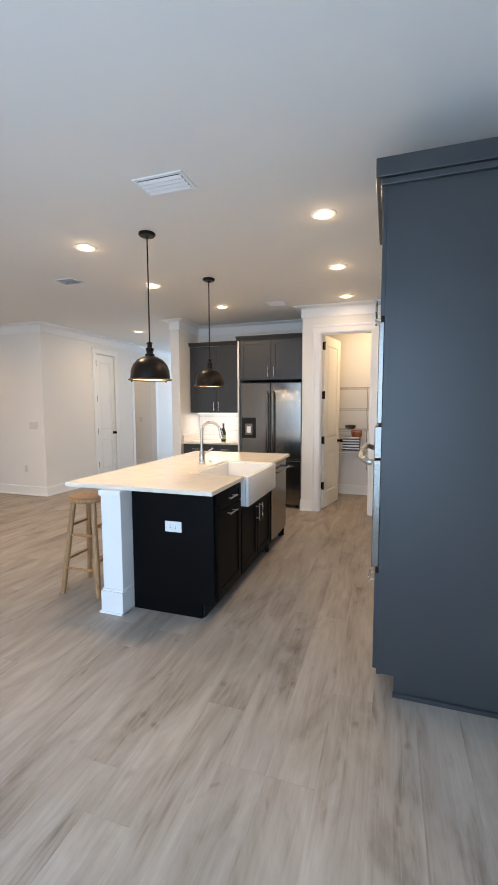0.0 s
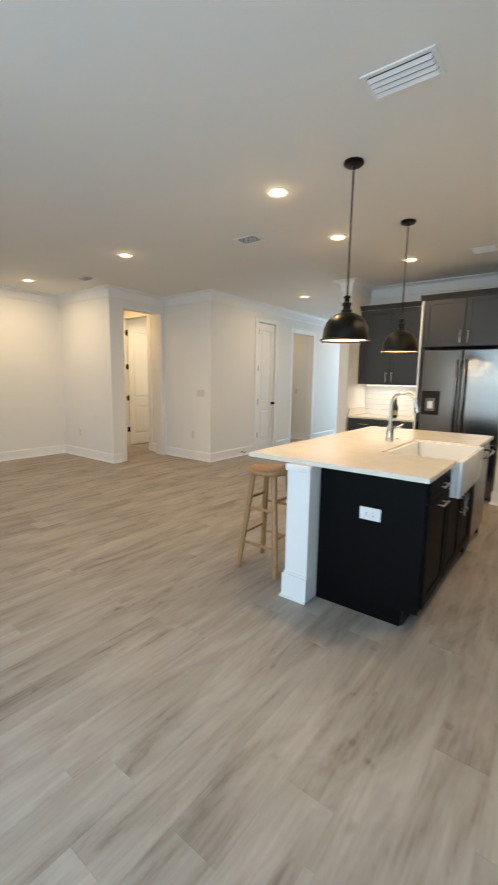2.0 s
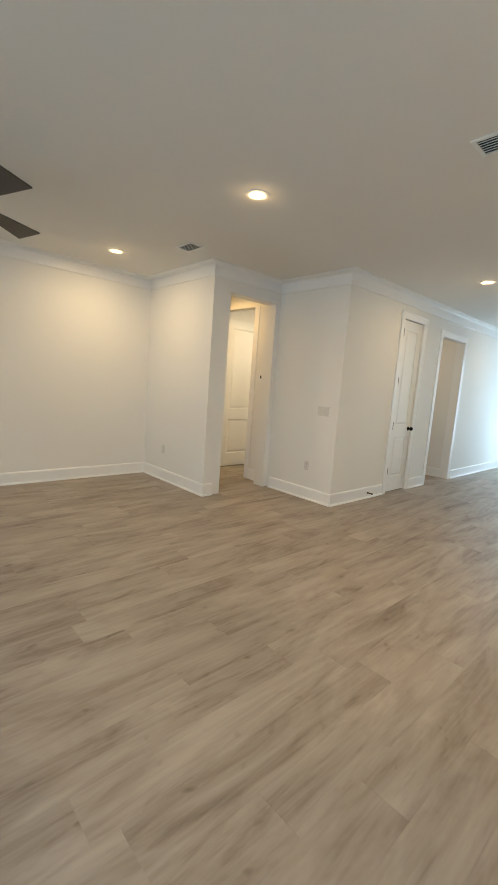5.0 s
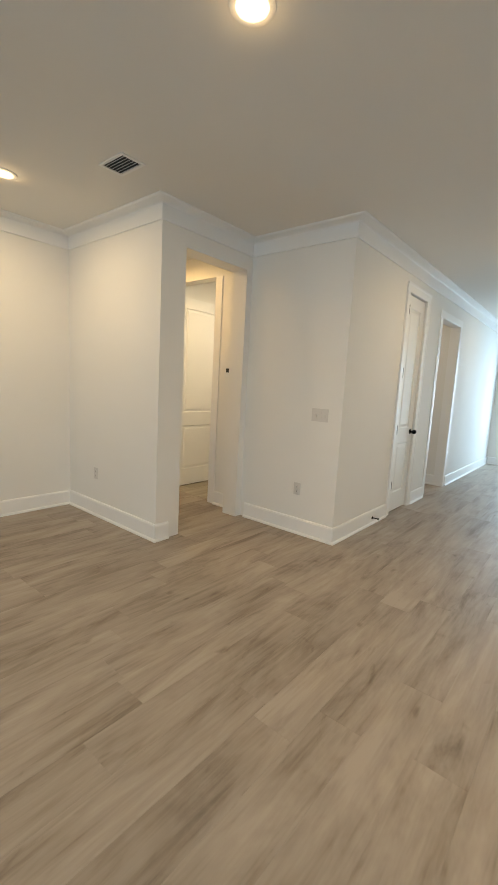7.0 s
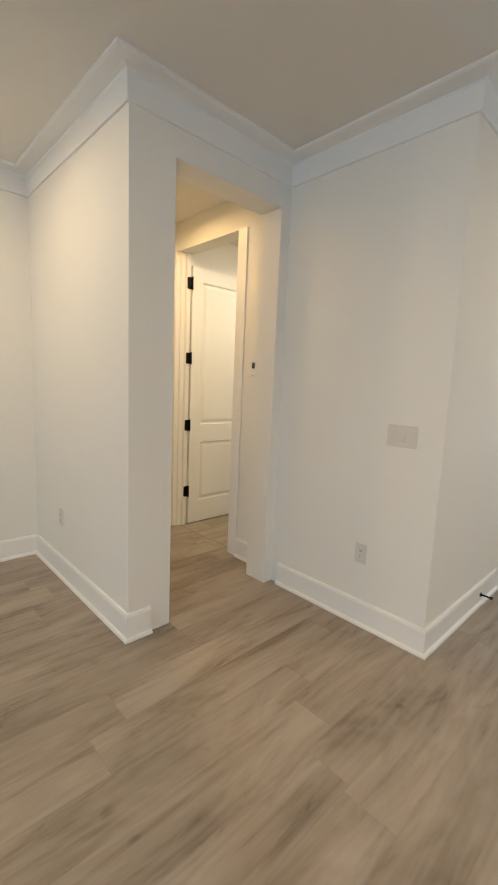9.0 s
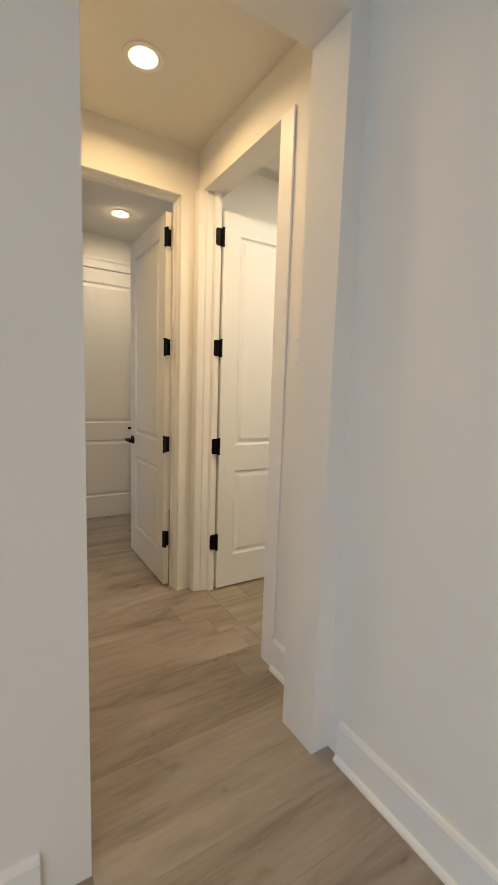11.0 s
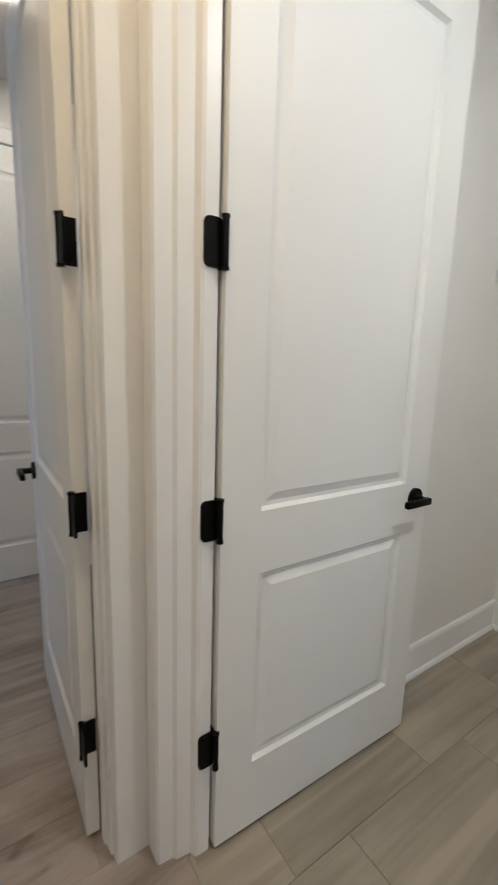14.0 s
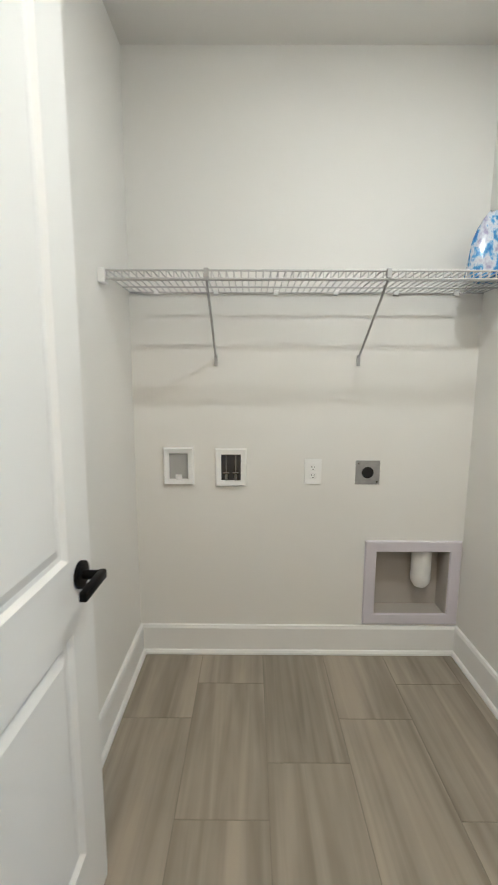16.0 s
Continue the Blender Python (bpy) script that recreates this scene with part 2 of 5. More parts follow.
def tube(bm, pts, r, seg=10, closed=False):
    """A round bar along points."""
    pts = [Vector(p) for p in pts]
    rings, side = [], None
    for i, p in enumerate(pts):
        a, b = pts[max(i - 1, 0)], pts[min(i + 1, len(pts) - 1)]
        d = (b - a).normalized()
        if side is None:
            side = d.orthogonal().normalized()
        side = (side - d * side.dot(d)).normalized()
        up = d.cross(side)
        rings.append([bm.verts.new(p + r * (math.cos(2 * math.pi * k / seg) * side + math.sin(2 * math.pi * k / seg) * up)) for k in range(seg)])
    for a, b in zip(rings, rings[1:]):
        for k in range(seg):
            bm.faces.new((a[k], a[(k + 1) % seg], b[(k + 1) % seg], b[k]))
    bm.faces.new(rings[0][::-1])
    bm.faces.new(rings[-1])


def prism(bm, outline, p, q, up=(0, 0, 1)):
    """Sweeps an outline of (out, height) straight from p to q; out lies to the left of the way."""
    p, q = Vector(p), Vector(q)
    d = (q - p).normalized()
    left = Vector(up).cross(d)
    a = [bm.verts.new(p + left * o + Vector(up) * h) for o, h in outline]
    b = [bm.verts.new(q + left * o + Vector(up) * h) for o, h in outline]
    n = len(outline)
    for i in range(n):
        bm.faces.new((a[i], a[(i + 1) % n], b[(i + 1) % n], b[i]))
    bm.faces.new(a[::-1])
    bm.faces.new(b)


def mesh_object(name, bm, material, smooth=0.0):
    bmesh.ops.recalc_face_normals(bm, faces=bm.faces[:])
    me = bpy.data.meshes.new(name)
    bm.to_mesh(me)
    bm.free()
    me.materials.append(material)
    if smooth:
        me.shade_smooth()
        me.set_sharp_from_angle(angle=radians(smooth))
    return new(name, me)


def part(name, bm, material, parent, label="", smooth=0.0):
    ob = mesh_object(name, bm, material, smooth)
    ob.parent = parent
    return tagged(ob, label)


def thing(name, label, category, m=None, group="", kind=""):
    ob = tagged(new(name), label, category, group, kind)
    ob.empty_display_size = 0.1
    if m is not None:
        ob.matrix_basis = m
    return ob


def simple(name, boxes, material, label="", category="", kind="", group="", bevel=0.0):
    bm = bmesh.new()
    for b in boxes:
        box(bm, *b, bevel=bevel)
    return tagged(mesh_object(name, bm, material), label, category, group, kind)


def boxpart(name, b, material, parent, label="", bevel=0.0, m=None):
    bm = bmesh.new()
    box(bm, *b, bevel=bevel, m=m)
    return part(name, bm, material, parent, label)


# ---- large structure ----
def wall(name, x0, x1, y0, y1, holes=(), label="smooth white painted plaster wall"):
    """A wall with thickness; holes are (from, to, bottom, top) along its length."""
    along_x = (x1 - x0) > (y1 - y0)
    lo, hi = (x0, x1) if along_x else (y0, y1)
    pieces, at = [], lo
    for a, b, z0, z1 in sorted(holes):
        pieces += [(at, a, 0, CEIL)] + ([(a, b, 0, z0)] if z0 > 0 else []) + ([(a, b, z1, CEIL)] if z1 < CEIL else [])
        at = b
    pieces.append((at, hi, 0, CEIL))
    return simple(name, [((a, b, y0, y1) if along_x else (x0, x1, a, b)) + (z0, z1) for a, b, z0, z1 in pieces if b - a > 1e-4], WALL, label, "wall", "structure")


OPEN_H = 2.405
wall("wall_kitchen_side", 0.47, 0.60, -0.9, 7.08)
wall("wall_rear", -8.0, 0.60, -1.05, -0.9, [(-7.0, -5.2, 0.6, 2.3), (-2.95, 0.3, 0.0, 2.4)])
wall("wall_living", -8.0, -7.895, -0.9, 4.33)
wall("wall_alcove_outer", -8.0, -6.60, 4.33, 4.51)
wall("wall_opening", -6.60, -6.42, 4.33, 5.62, [(4.584, 5.355, 0, 2.463)])
wall("wall_alcove_inner", -6.42, -5.33, 5.435, 5.62)
wall("wall_foyer", -5.45, -5.33, 5.62, 12.0, [(6.72, 7.29, 0, 2.425), (7.945, 8.82, 0, 2.35)])
wall("wall_hall", -7.845, -6.60, 5.515, 5.655, [(-7.837, -6.975, 0, 2.502)])
wall("wall_laundry_far", -7.997, -7.877, 5.62, 7.416)
wall("wall_laundry_near", -6.285, -6.16, 5.62, 7.416)
wall("wall_laundry_back", -7.997, -6.16, 7.416, 7.54, [(-6.71, -6.347, 0.20, 0.555)])
wall("wall_hall_end", -7.965, -7.845, 4.51, 5.62, [(4.572, 5.402, 0, 2.468)])
wall("wall_bedroom_side", -9.79, -7.965, 4.37, 4.49, [(-9.46, -8.62, 0, OPEN_H)])
wall("wall_bedroom_end", -9.79, -9.664, 4.49, 6.30, [(4.988, 5.75, 0, 2.445)])
wall("wall_bedroom_back", -9.79, -7.997, 6.30, 6.42)
wall("wall_bath_left", -9.79, -9.664, 3.0, 4.37)
wall("wall_bath_end", -9.79, -8.0, 2.88, 3.0)
wall("wall_passage_side", -7.2, -5.45, 8.84, 8.96)
wall("wall_passage_near", -7.2, -5.45, 7.63, 7.75)
wall("wall_passage_end", -7.32, -7.2, 7.63, 8.96)
wall("wall_foyer_end", -5.45, -3.19, 12.0, 12.15, [(-4.95, -3.95, 0, 2.4)])
wall("wall_stub", -3.33, -3.19, 5.96, 12.0)
wall("wall_kitchen_back", -3.19, -1.255, 6.65, 6.78)
wall("wall_pantry_front", -1.255, 0.47, 5.79, 5.91, [(-1.02, -0.355, 0, 2.40)])
wall("wall_pantry_side", -1.255, -1.14, 5.91, 7.08)
wall("wall_pantry_back", -1.255, 0.60, 7.08, 7.20)
simple("ceiling", [(-10.0, 0.75, -2.9, 12.3, CEIL, CEIL + 0.14)], CEILING, "flat off-white painted ceiling", "ceiling", "structure")
subfloor = simple("floor", [(-9.85, 0.65, -2.8, 12.2, -0.16, -0.012)], CORE, "grey-beige oak-look plank floor", "floor", "structure")
ground = simple("ground", [(-400, 400, -400, 400, -0.4, -0.2)], LAWN, "green lawn around the house", "ground", "structure")

BASE_PROFILE = [(0, 0), (0.030, 0), (0.030, 0.010), (0.024, 0.019), (0.016, 0.022), (0.016, 0.134), (0.011, 0.148), (0, 0.150)]
CROWN_PROFILE = [(0, 2.600), (0.012, 2.600), (0.015, 2.606), (0.015, 2.714), (0.022, 2.723), (0.045, 2.728), (0.095, 2.730), (0.107, 2.735), (0.110, 2.7448), (0, 2.7448)]


def run(name, profile, pts, label, category):
    """A moulding along the foot or head of walls; the room lies to the left of the way."""
    bm = bmesh.new()
    pts = [Vector(p) for p in pts]
    n = len(profile)
    rings = []
    for i, p in enumerate(pts):
        d0 = (p - pts[i - 1]).normalized() if i else (pts[1] - p).normalized()
        d1 = (pts[i + 1] - p).normalized() if i + 1 < len(pts) else d0
        l0, l1 = Vector((-d0.y, d0.x)), Vector((-d1.y, d1.x))
        k = (l0 + l1) / max(0.3, 1 + l0.dot(l1))
        rings.append([bm.verts.new((p.x + k.x * o, p.y + k.y * o, h)) for o, h in profile])
    for a, b in zip(rings, rings[1:]):
        for j in range(n):
            bm.faces.new((a[j], a[(j + 1) % n], b[(j + 1) % n], b[j]))
    bm.faces.new(rings[0][::-1])
    bm.faces.new(rings[-1])
    return tagged(mesh_object(name, bm, TRIM), label, category, "", "structure")


def baseboard(*pts):
    return run("baseboard", BASE_PROFILE, pts, "white painted baseboard with shoe moulding", "baseboard")


def crown(*pts):
    return run("trim", CROWN_PROFILE, pts, "white crown moulding over a flat frieze", "crown moulding")


baseboard((-6.42, 4.46), (-6.42, 4.33), (-7.895, 4.33), (-7.895, -0.9), (-7.1, -0.9))
baseboard((-5.33, 6.624), (-5.33, 5.435), (-6.36, 5.435))
baseboard((-5.33, 7.858), (-5.33, 7.386))
baseboard((-5.33, 12.0), (-5.33, 8.907))
baseboard((-5.0, 12.0), (-5.33, 12.0))
baseboard((-6.60, 5.515), (-6.888, 5.515))
baseboard((-7.844, 4.51), (-6.60, 4.51))
baseboard((-6.285, 5.62), (-6.285, 7.416), (-7.877, 7.416), (-7.877, 5.62))
baseboard((-9.664, 4.890), (-9.664, 4.49), (-9.55, 4.49))
baseboard((0.47, 5.91), (0.47, 7.08), (-1.14, 7.08), (-1.14, 5.95))
baseboard((-0.19, 5.79), (-0.265, 5.79))
baseboard((-1.115, 5.79), (-1.255, 5.79), (-1.255, 6.6))
baseboard((-3.19, 6.02), (-3.19, 5.96), (-3.33, 5.96), (-3.33, 12.0))
baseboard((-5.45, 8.84), (-7.2, 8.84), (-7.2, 7.75), (-5.45, 7.75))
baseboard((0.47, -0.9), (0.47, 2.2))
crown((-5.33, 12.0), (-5.33, 5.435), (-6.42, 5.435), (-6.42, 4.33), (-7.895, 4.33), (-7.895, -0.9), (0.47, -0.9), (0.47, 5.79), (-1.255, 5.79), (-1.255, 6.65), (-3.19, 6.65), (-3.19, 5.96), (-3.33, 5.96), (-3.33, 12.0), (-5.33, 12.0))


CASING = [(0, -0.004), (0.010, -0.004), (0.013, 0.0), (0.016, 0.064), (0.021, 0.071), (0.022, 0.089), (0.019, 0.094), (0, 0.094)]


def casing_bar(bm, p, q, wide, out, profile=CASING):
    """A casing from p to q: wide points away from the opening, out off the wall."""
    p, q, wide, out = Vector(p), Vector(q), Vector(wide), Vector(out)
    a = [bm.verts.new(p + out * o + wide * w) for o, w in profile]
    b = [bm.verts.new(q + out * o + wide * w) for o, w in profile]
    n = len(profile)
    for i in range(n):
        bm.faces.new((a[i], a[(i + 1) % n], b[(i + 1) % n], b[i]))
    bm.faces.new(a)
    bm.faces.new(b)


def casing(along, at, a, b, top, sign, flat=False):
    """Casing round an opening: along 'x' or 'y', on the wall face at, facing sign."""
    prof = [(0, 0), (0.009, 0), (0.011, 0.003), (0.011, 0.082), (0.008, 0.085), (0, 0.085)] if flat else CASING
    def v(s, z):
        return (s, at, z) if along == "x" else (at, s, z)
    out = (0, sign, 0) if along == "x" else (sign, 0, 0)
    def w(s):
        return (s, 0, 0) if along == "x" else (0, s, 0)
    bm = bmesh.new()
    casing_bar(bm, v(a, 0), v(a, top), w(-1), out, prof)
    casing_bar(bm, v(b, 0), v(b, top), w(1), out, prof)
    casing_bar(bm, v(a - 0.094, top), v(b + 0.094, top), (0, 0, 1), out, prof)
    return tagged(mesh_object("trim", bm, TRIM), "white painted door casing", "door casing", "", "structure")


def jamb(along, lo, hi, a, b, top, t=0.012):
    """Lining boards of an opening through a wall from lo to hi."""
    bm = bmesh.new()
    e = 0.004
    for r in ((a, a + t, 0, top), (b - t, b, 0, top), (a + t, b - t, top - t, top)):
        if along == "x":
            box(bm, r[0], r[1], lo - e, hi + e, r[2], r[3])
        else:
            box(bm, lo - e, hi + e, r[0], r[1], r[2], r[3])
    if t > 0.01:
        s0, s1 = (lo + hi) / 2 - 0.03, (lo + hi) / 2 + 0.012
        for q in ((a + t, a + t + 0.010, 0, top - t), (b - t - 0.010, b - t, 0, top - t), (a + t + 0.010, b - t - 0.010, top - t - 0.010, top - t)):
            box(bm, *((q[0], q[1], s0, s1) if along == "x" else (s0, s1, q[0], q[1])), q[2], q[3])
    return tagged(mesh_object("trim", bm, TRIM), "white painted door jamb lining", "door jamb", "", "structure")


REVEAL = [(0, 0), (0.006, 0.004), (0.030, 0.006), (0.036, 0.012), (0.066, 0.014), (0.072, 0.020), (0.086, 0.020)]


def reveal(along, face, into, a, b, top, depth):
    """Stepped moulding inside an opening: it steps inwards on its way from the wall's face through the wall."""
    prof = REVEAL + [(depth, 0.020), (depth, 0)]
    bm = bmesh.new()
    def v(d, s, z):
        return (s, face + into * d, z) if along == "x" else (face + into * d, s, z)
    for side in (0, 1, 2):
        rings = []
        for end in (0, 1):
            ring = []
            for d, o in prof:
                if side == 0:
                    p = v(d, a + o, 0 if end == 0 else top - o)
                elif side == 1:
                    p = v(d, b - o, 0 if end == 0 else top - o)
                else:
                    p = v(d, a + o if end == 0 else b - o, top - o)
                ring.append(bm.verts.new(p))
            rings.append(ring)
        n = len(prof)
        for i in range(n):
            bm.faces.new((rings[0][i], rings[0][(i + 1) % n], rings[1][(i + 1) % n], rings[1][i]))
        bm.faces.new(rings[0]), bm.faces.new(rings[1])
    return tagged(mesh_object("trim", bm, TRIM), "white stepped moulding inside the door opening", "door casing", "", "structure")


reveal("y", -7.843, -1, 4.572, 5.402, 2.468, 0.094)
# hinge-side leg of the laundry opening, stepped towards the door
bm = bmesh.new()
LEG = [(-7.842, 5.487), (-7.790, 5.487), (-7.783, 5.493), (-7.780, 5.530), (-7.770, 5.538), (-7.766, 5.574), (-7.752, 5.582), (-7.747, 5.590), (-7.747, 5.622), (-7.842, 5.622)]
lo, hi = [bm.verts.new((x, y, 0)) for x, y in LEG], [bm.verts.new((x, y, 2.501)) for x, y in LEG]
for i in range(len(LEG)):
    bm.faces.new((lo[i], lo[(i + 1) % len(LEG)], hi[(i + 1) % len(LEG)], hi[i]))
bm.faces.new(lo), bm.faces.new(hi)
tagged(mesh_object("trim", bm, TRIM), "white stepped door casing on the hinge side", "door casing", "", "structure")
simple("trim", [(-6.975, -6.890, 5.503, 5.514, 0, 2.502), (-6.988, -6.975, 5.505, 5.655, 0, 2.501)], TRIM, "flat white door casing on the latch side", "door casing", "structure", bevel=0.002)
casing("y", -9.664, 4.988, 5.75, 2.445, 1)
casing("x", 4.49, -9.46, -8.62, OPEN_H, 1)
jamb("x", 4.37, 4.49, -9.46, -8.62, OPEN_H)
casing("y", -5.33, 6.72, 7.29, 2.425, 1)
casing("y", -5.33, 7.945, 8.82, 2.35, 1, True)
jamb("y", -5.45, -5.33, 7.945, 8.82, 2.35, 0.006)
casing("x", 5.79, -1.02, -0.355, 2.40, -1)
jamb("x", 5.79, 5.91, -1.02, -0.355, 2.40)

# glazed openings that let the daylight in
def window(name, x0, x1, z0, z1, y, panes, label):
    ob = thing(name, label, "window", kind="structure")
    bm = bmesh.new()
    for b in ((x0, x0 + .06, z0, z1), (x1 - .06, x1, z0, z1), (x0 + .06, x1 - .06, z1 - .06, z1), (x0 + .06, x1 - .06, z0, z0 + .06)):
        box(bm, b[0], b[1], y - .04, y + .04, b[2], b[3])
    for i in range(1, panes):
        c = x0 + (x1 - x0) * i / panes
        box(bm, c - .03, c + .03, y - .04, y + .04, z0 + .06, z1 - .06)
    part("window_frame", bm, TRIM, ob)
    for i in range(panes):
        w = (x1 - x0) / panes
        p = boxpart("pane", (x0 + i * w + .03, x0 + (i + 1) * w - .03, y - .004, y + .004, z0 + .05, z1 - .05), GLASS, ob)
        p.visible_shadow = False


window("window_1", -7.0, -5.2, 0.6, 2.3, -0.98, 2, "white framed double window over the lawn")
window("window_2", -2.95, 0.3, 0.0, 2.4, -0.98, 4, "white framed sliding glass patio door")
window("window_3", -4.95, -3.95, 0.0, 2.4, 12.08, 1, "glazed white front door")

# ---- doors ----
def panel_side(bm, w, h, y, sign, stile=0.115, rails=(0.215, 0.790, 0.960, 0.125)):
    """One face of a moulded two-panel door leaf: bottom panel, lock rail, tall top panel."""
    bot, p1, p2, top = rails
    xs = [0, stile, w - stile, w]
    zs = [0, bot, p1, p2, h - top, h]
    for i in range(3):
        for j in range(5):
            x0, x1, z0, z1 = xs[i], xs[i + 1], zs[j], zs[j + 1]
            if i == 1 and j in (1, 3):
                last = None
                for inset, depth in ((0, 0), (0.009, 0.011), (0.020, 0.012), (0.044, 0.003)):
                    ring = [bm.verts.new((x, y - sign * depth, z)) for x, z in ((x0 + inset, z0 + inset), (x1 - inset, z0 + inset), (x1 - inset, z1 - inset), (x0 + inset, z1 - inset))]
                    if last:
                        for k in range(4):
                            bm.faces.new((last[k], last[(k + 1) % 4], ring[(k + 1) % 4], ring[k]))
                    last = ring
                bm.faces.new(last)
            else:
                bm.faces.new([bm.verts.new((x, y, z)) for x, z in ((x0, z0), (x1, z0), (x1, z1), (x0, z1))])


def leaf_mesh(w, h, t=0.035):
    bm = bmesh.new()
    panel_side(bm, w, h, t / 2, 1)
    panel_side(bm, w, h, -t / 2, -1)
    for a, b in (((0, 0), (w, 0)), ((w, 0), (w, h)), ((w, h), (0, h)), ((0, h), (0, 0))):
        bm.faces.new([bm.verts.new((a[0], -t / 2, a[1])), bm.verts.new((b[0], -t / 2, b[1])), bm.verts.new((b[0], t / 2, b[1])), bm.verts.new((a[0], t / 2, a[1]))])
    bmesh.ops.remove_doubles(bm, verts=bm.verts[:], dist=0.0003)
    return bm


def lever(parent, x, z, y, sign, toward):
    """A black lever on a square-edged round rose."""
    bm = bmesh.new()
    cyl(bm, (x, y, z), (x, y + sign * 0.010, z), 0.032, seg=28)
    cyl(bm, (x, y + sign * 0.010, z), (x, y + sign * 0.050, z), 0.011, seg=16)
    box(bm, min(x - toward * .012, x + toward * .105), max(x - toward * .012, x + toward * .105), min(y + sign * .042, y + sign * .060), max(y + sign * .042, y + sign * .060), z - .011, z + .011, 0.004)
    return part("door_handle", bm, IRON, parent, "matte black lever handle", 40)


def knob(parent, x, z, y, sign):
    bm = bmesh.new()
    cyl(bm, (x, y, z), (x, y + sign * 0.008, z), 0.030, seg=24)
    cyl(bm, (x, y + sign * 0.008, z), (x, y + sign * 0.035, z), 0.012, seg=16)
    bmesh.ops.create_uvsphere(bm, u_segments=18, v_segments=12, radius=0.027, matrix=Matrix.Translation((x, y + sign * .050, z)))
    return part("door_handle", bm, IRON, parent, "matte black round knob", 40)


def rounded_plate(bm, x0, x1, z0, z1, y0, y1, rad=0.012):
    """A flat plate with rounded corners, in the x-z plane."""
    pts = []
    for cx, cz, a0 in ((x1 - rad, z1 - rad, 0), (x0 + rad, z1 - rad, 90), (x0 + rad, z0 + rad, 180), (x1 - rad, z0 + rad, 270)):
        pts += [(cx + rad * math.cos(radians(a0 + k)), cz + rad * math.sin(radians(a0 + k))) for k in (0, 30, 60, 90)]
    a = [bm.verts.new((x, y0, z)) for x, z in pts]
    b = [bm.verts.new((x, y1, z)) for x, z in pts]
    n = len(pts)
    for i in range(n):
        bm.faces.new((a[i], a[(i + 1) % n], b[(i + 1) % n], b[i]))
    bm.faces.new(a)
    bm.faces.new(b)


HINGE_Z = (0.319, 0.955, 1.574, 2.235)


def door(name, w, h, m, label, hinge_side=1, handle="lever", sides=(1, -1), hinges=HINGE_Z, open_hinges=True, toward=-1, leaf_in=0.020):
    """A leaf hung at its local x=0; local y points to hinge_side where the knuckles show."""
    ob = thing(name, label, "door", m, kind="structure")
    leaf = part("leaf", leaf_mesh(w, h), DOOR, ob)
    for z in hinges:
        bm = bmesh.new()
        y = hinge_side * (0.020 if open_hinges else 0.040)
        cyl(bm, (-0.004, y, z - 0.05), (-0.004, y, z + 0.05), 0.0075, seg=12) if open_hinges else cyl(bm, (-0.004, y, z - 0.05), (-0.004, y, z + 0.05), 0.011, seg=12)
        for k in (-0.052, 0.052):
            cyl(bm, (-0.004, y, z + k - .003), (-0.004, y, z + k + .003), 0.009, seg=12)
        if open_hinges:
            box(bm, -0.0030, 0.0, -0.016, 0.016, z - 0.05, z + 0.05)
            rounded_plate(bm, -0.048, -0.003, z - 0.05, z + 0.05, hinge_side * leaf_in - 0.003, hinge_side * leaf_in + 0.003)
        part("hinge", bm, IRON, ob, "black butt hinge", 40)
    for s in sides:
        if handle == "lever":
            lever(ob, w - 0.065, 0.908, s * 0.0175, s, toward)
        elif handle == "knob":
            knob(ob, w - 0.06, 0.908, s * 0.0175, s)
    return ob


def turn(x, y, z, deg):
    return pose(x, y, z, 0, 0, deg)


# laundry door stands open against the side wall
door("door_1", 0.800, 2.385, turn(-7.750, 5.634, 0.012, 88.9), "open white two-panel laundry door with black hinges", -1, leaf_in=0.0065)
# bedroom door stands open
door("door_2", 0.760, 2.385, turn(-7.950, 5.362, 0.012, 180.0), "open white two-panel bedroom door with black hinges", 1)
# closed closet door at the bedroom's end
d3 = door("door_3", 0.752, 2.425, turn(-9.6825, 4.992, 0.012, 90), "closed white two-panel closet door", -1, "lever", (-1,), open_hinges=False)
bm = bmesh.new()
cyl(bm, (0.0, -0.03, 2.19), (0.0, -0.03, 2.33), 0.006, seg=10)
cyl(bm, (-0.045, -0.05, 2.315), (0.05, -0.05, 2.315), 0.006, seg=10)
cyl(bm, (0.05, -0.05, 2.315), (0.058, -0.05, 2.315), 0.013, seg=12)
cyl(bm, (-0.052, -0.05, 2.315), (-0.045, -0.05, 2.315), 0.012, seg=12)
cyl(bm, (0.0, -0.03, 2.315), (0.0, -0.05, 2.315), 0.006, seg=10)
part("hinge_stop", bm, IRON, d3, "black hinge-pin door stop", 40)
# closed closet door on the foyer wall
door("door_4", 0.554, 2.400, turn(-5.366, 6.728, 0.012, 90), "closed narrow white two-panel closet door with black knob", -1, "knob", (-1,), open_hinges=False)
# pantry door stands open into the pantry
door("door_5", 0.655, 2.375, turn(-0.990, 5.930, 0.012, 78.0), "open white two-panel pantry door with black knob", -1, "knob", (1, -1))


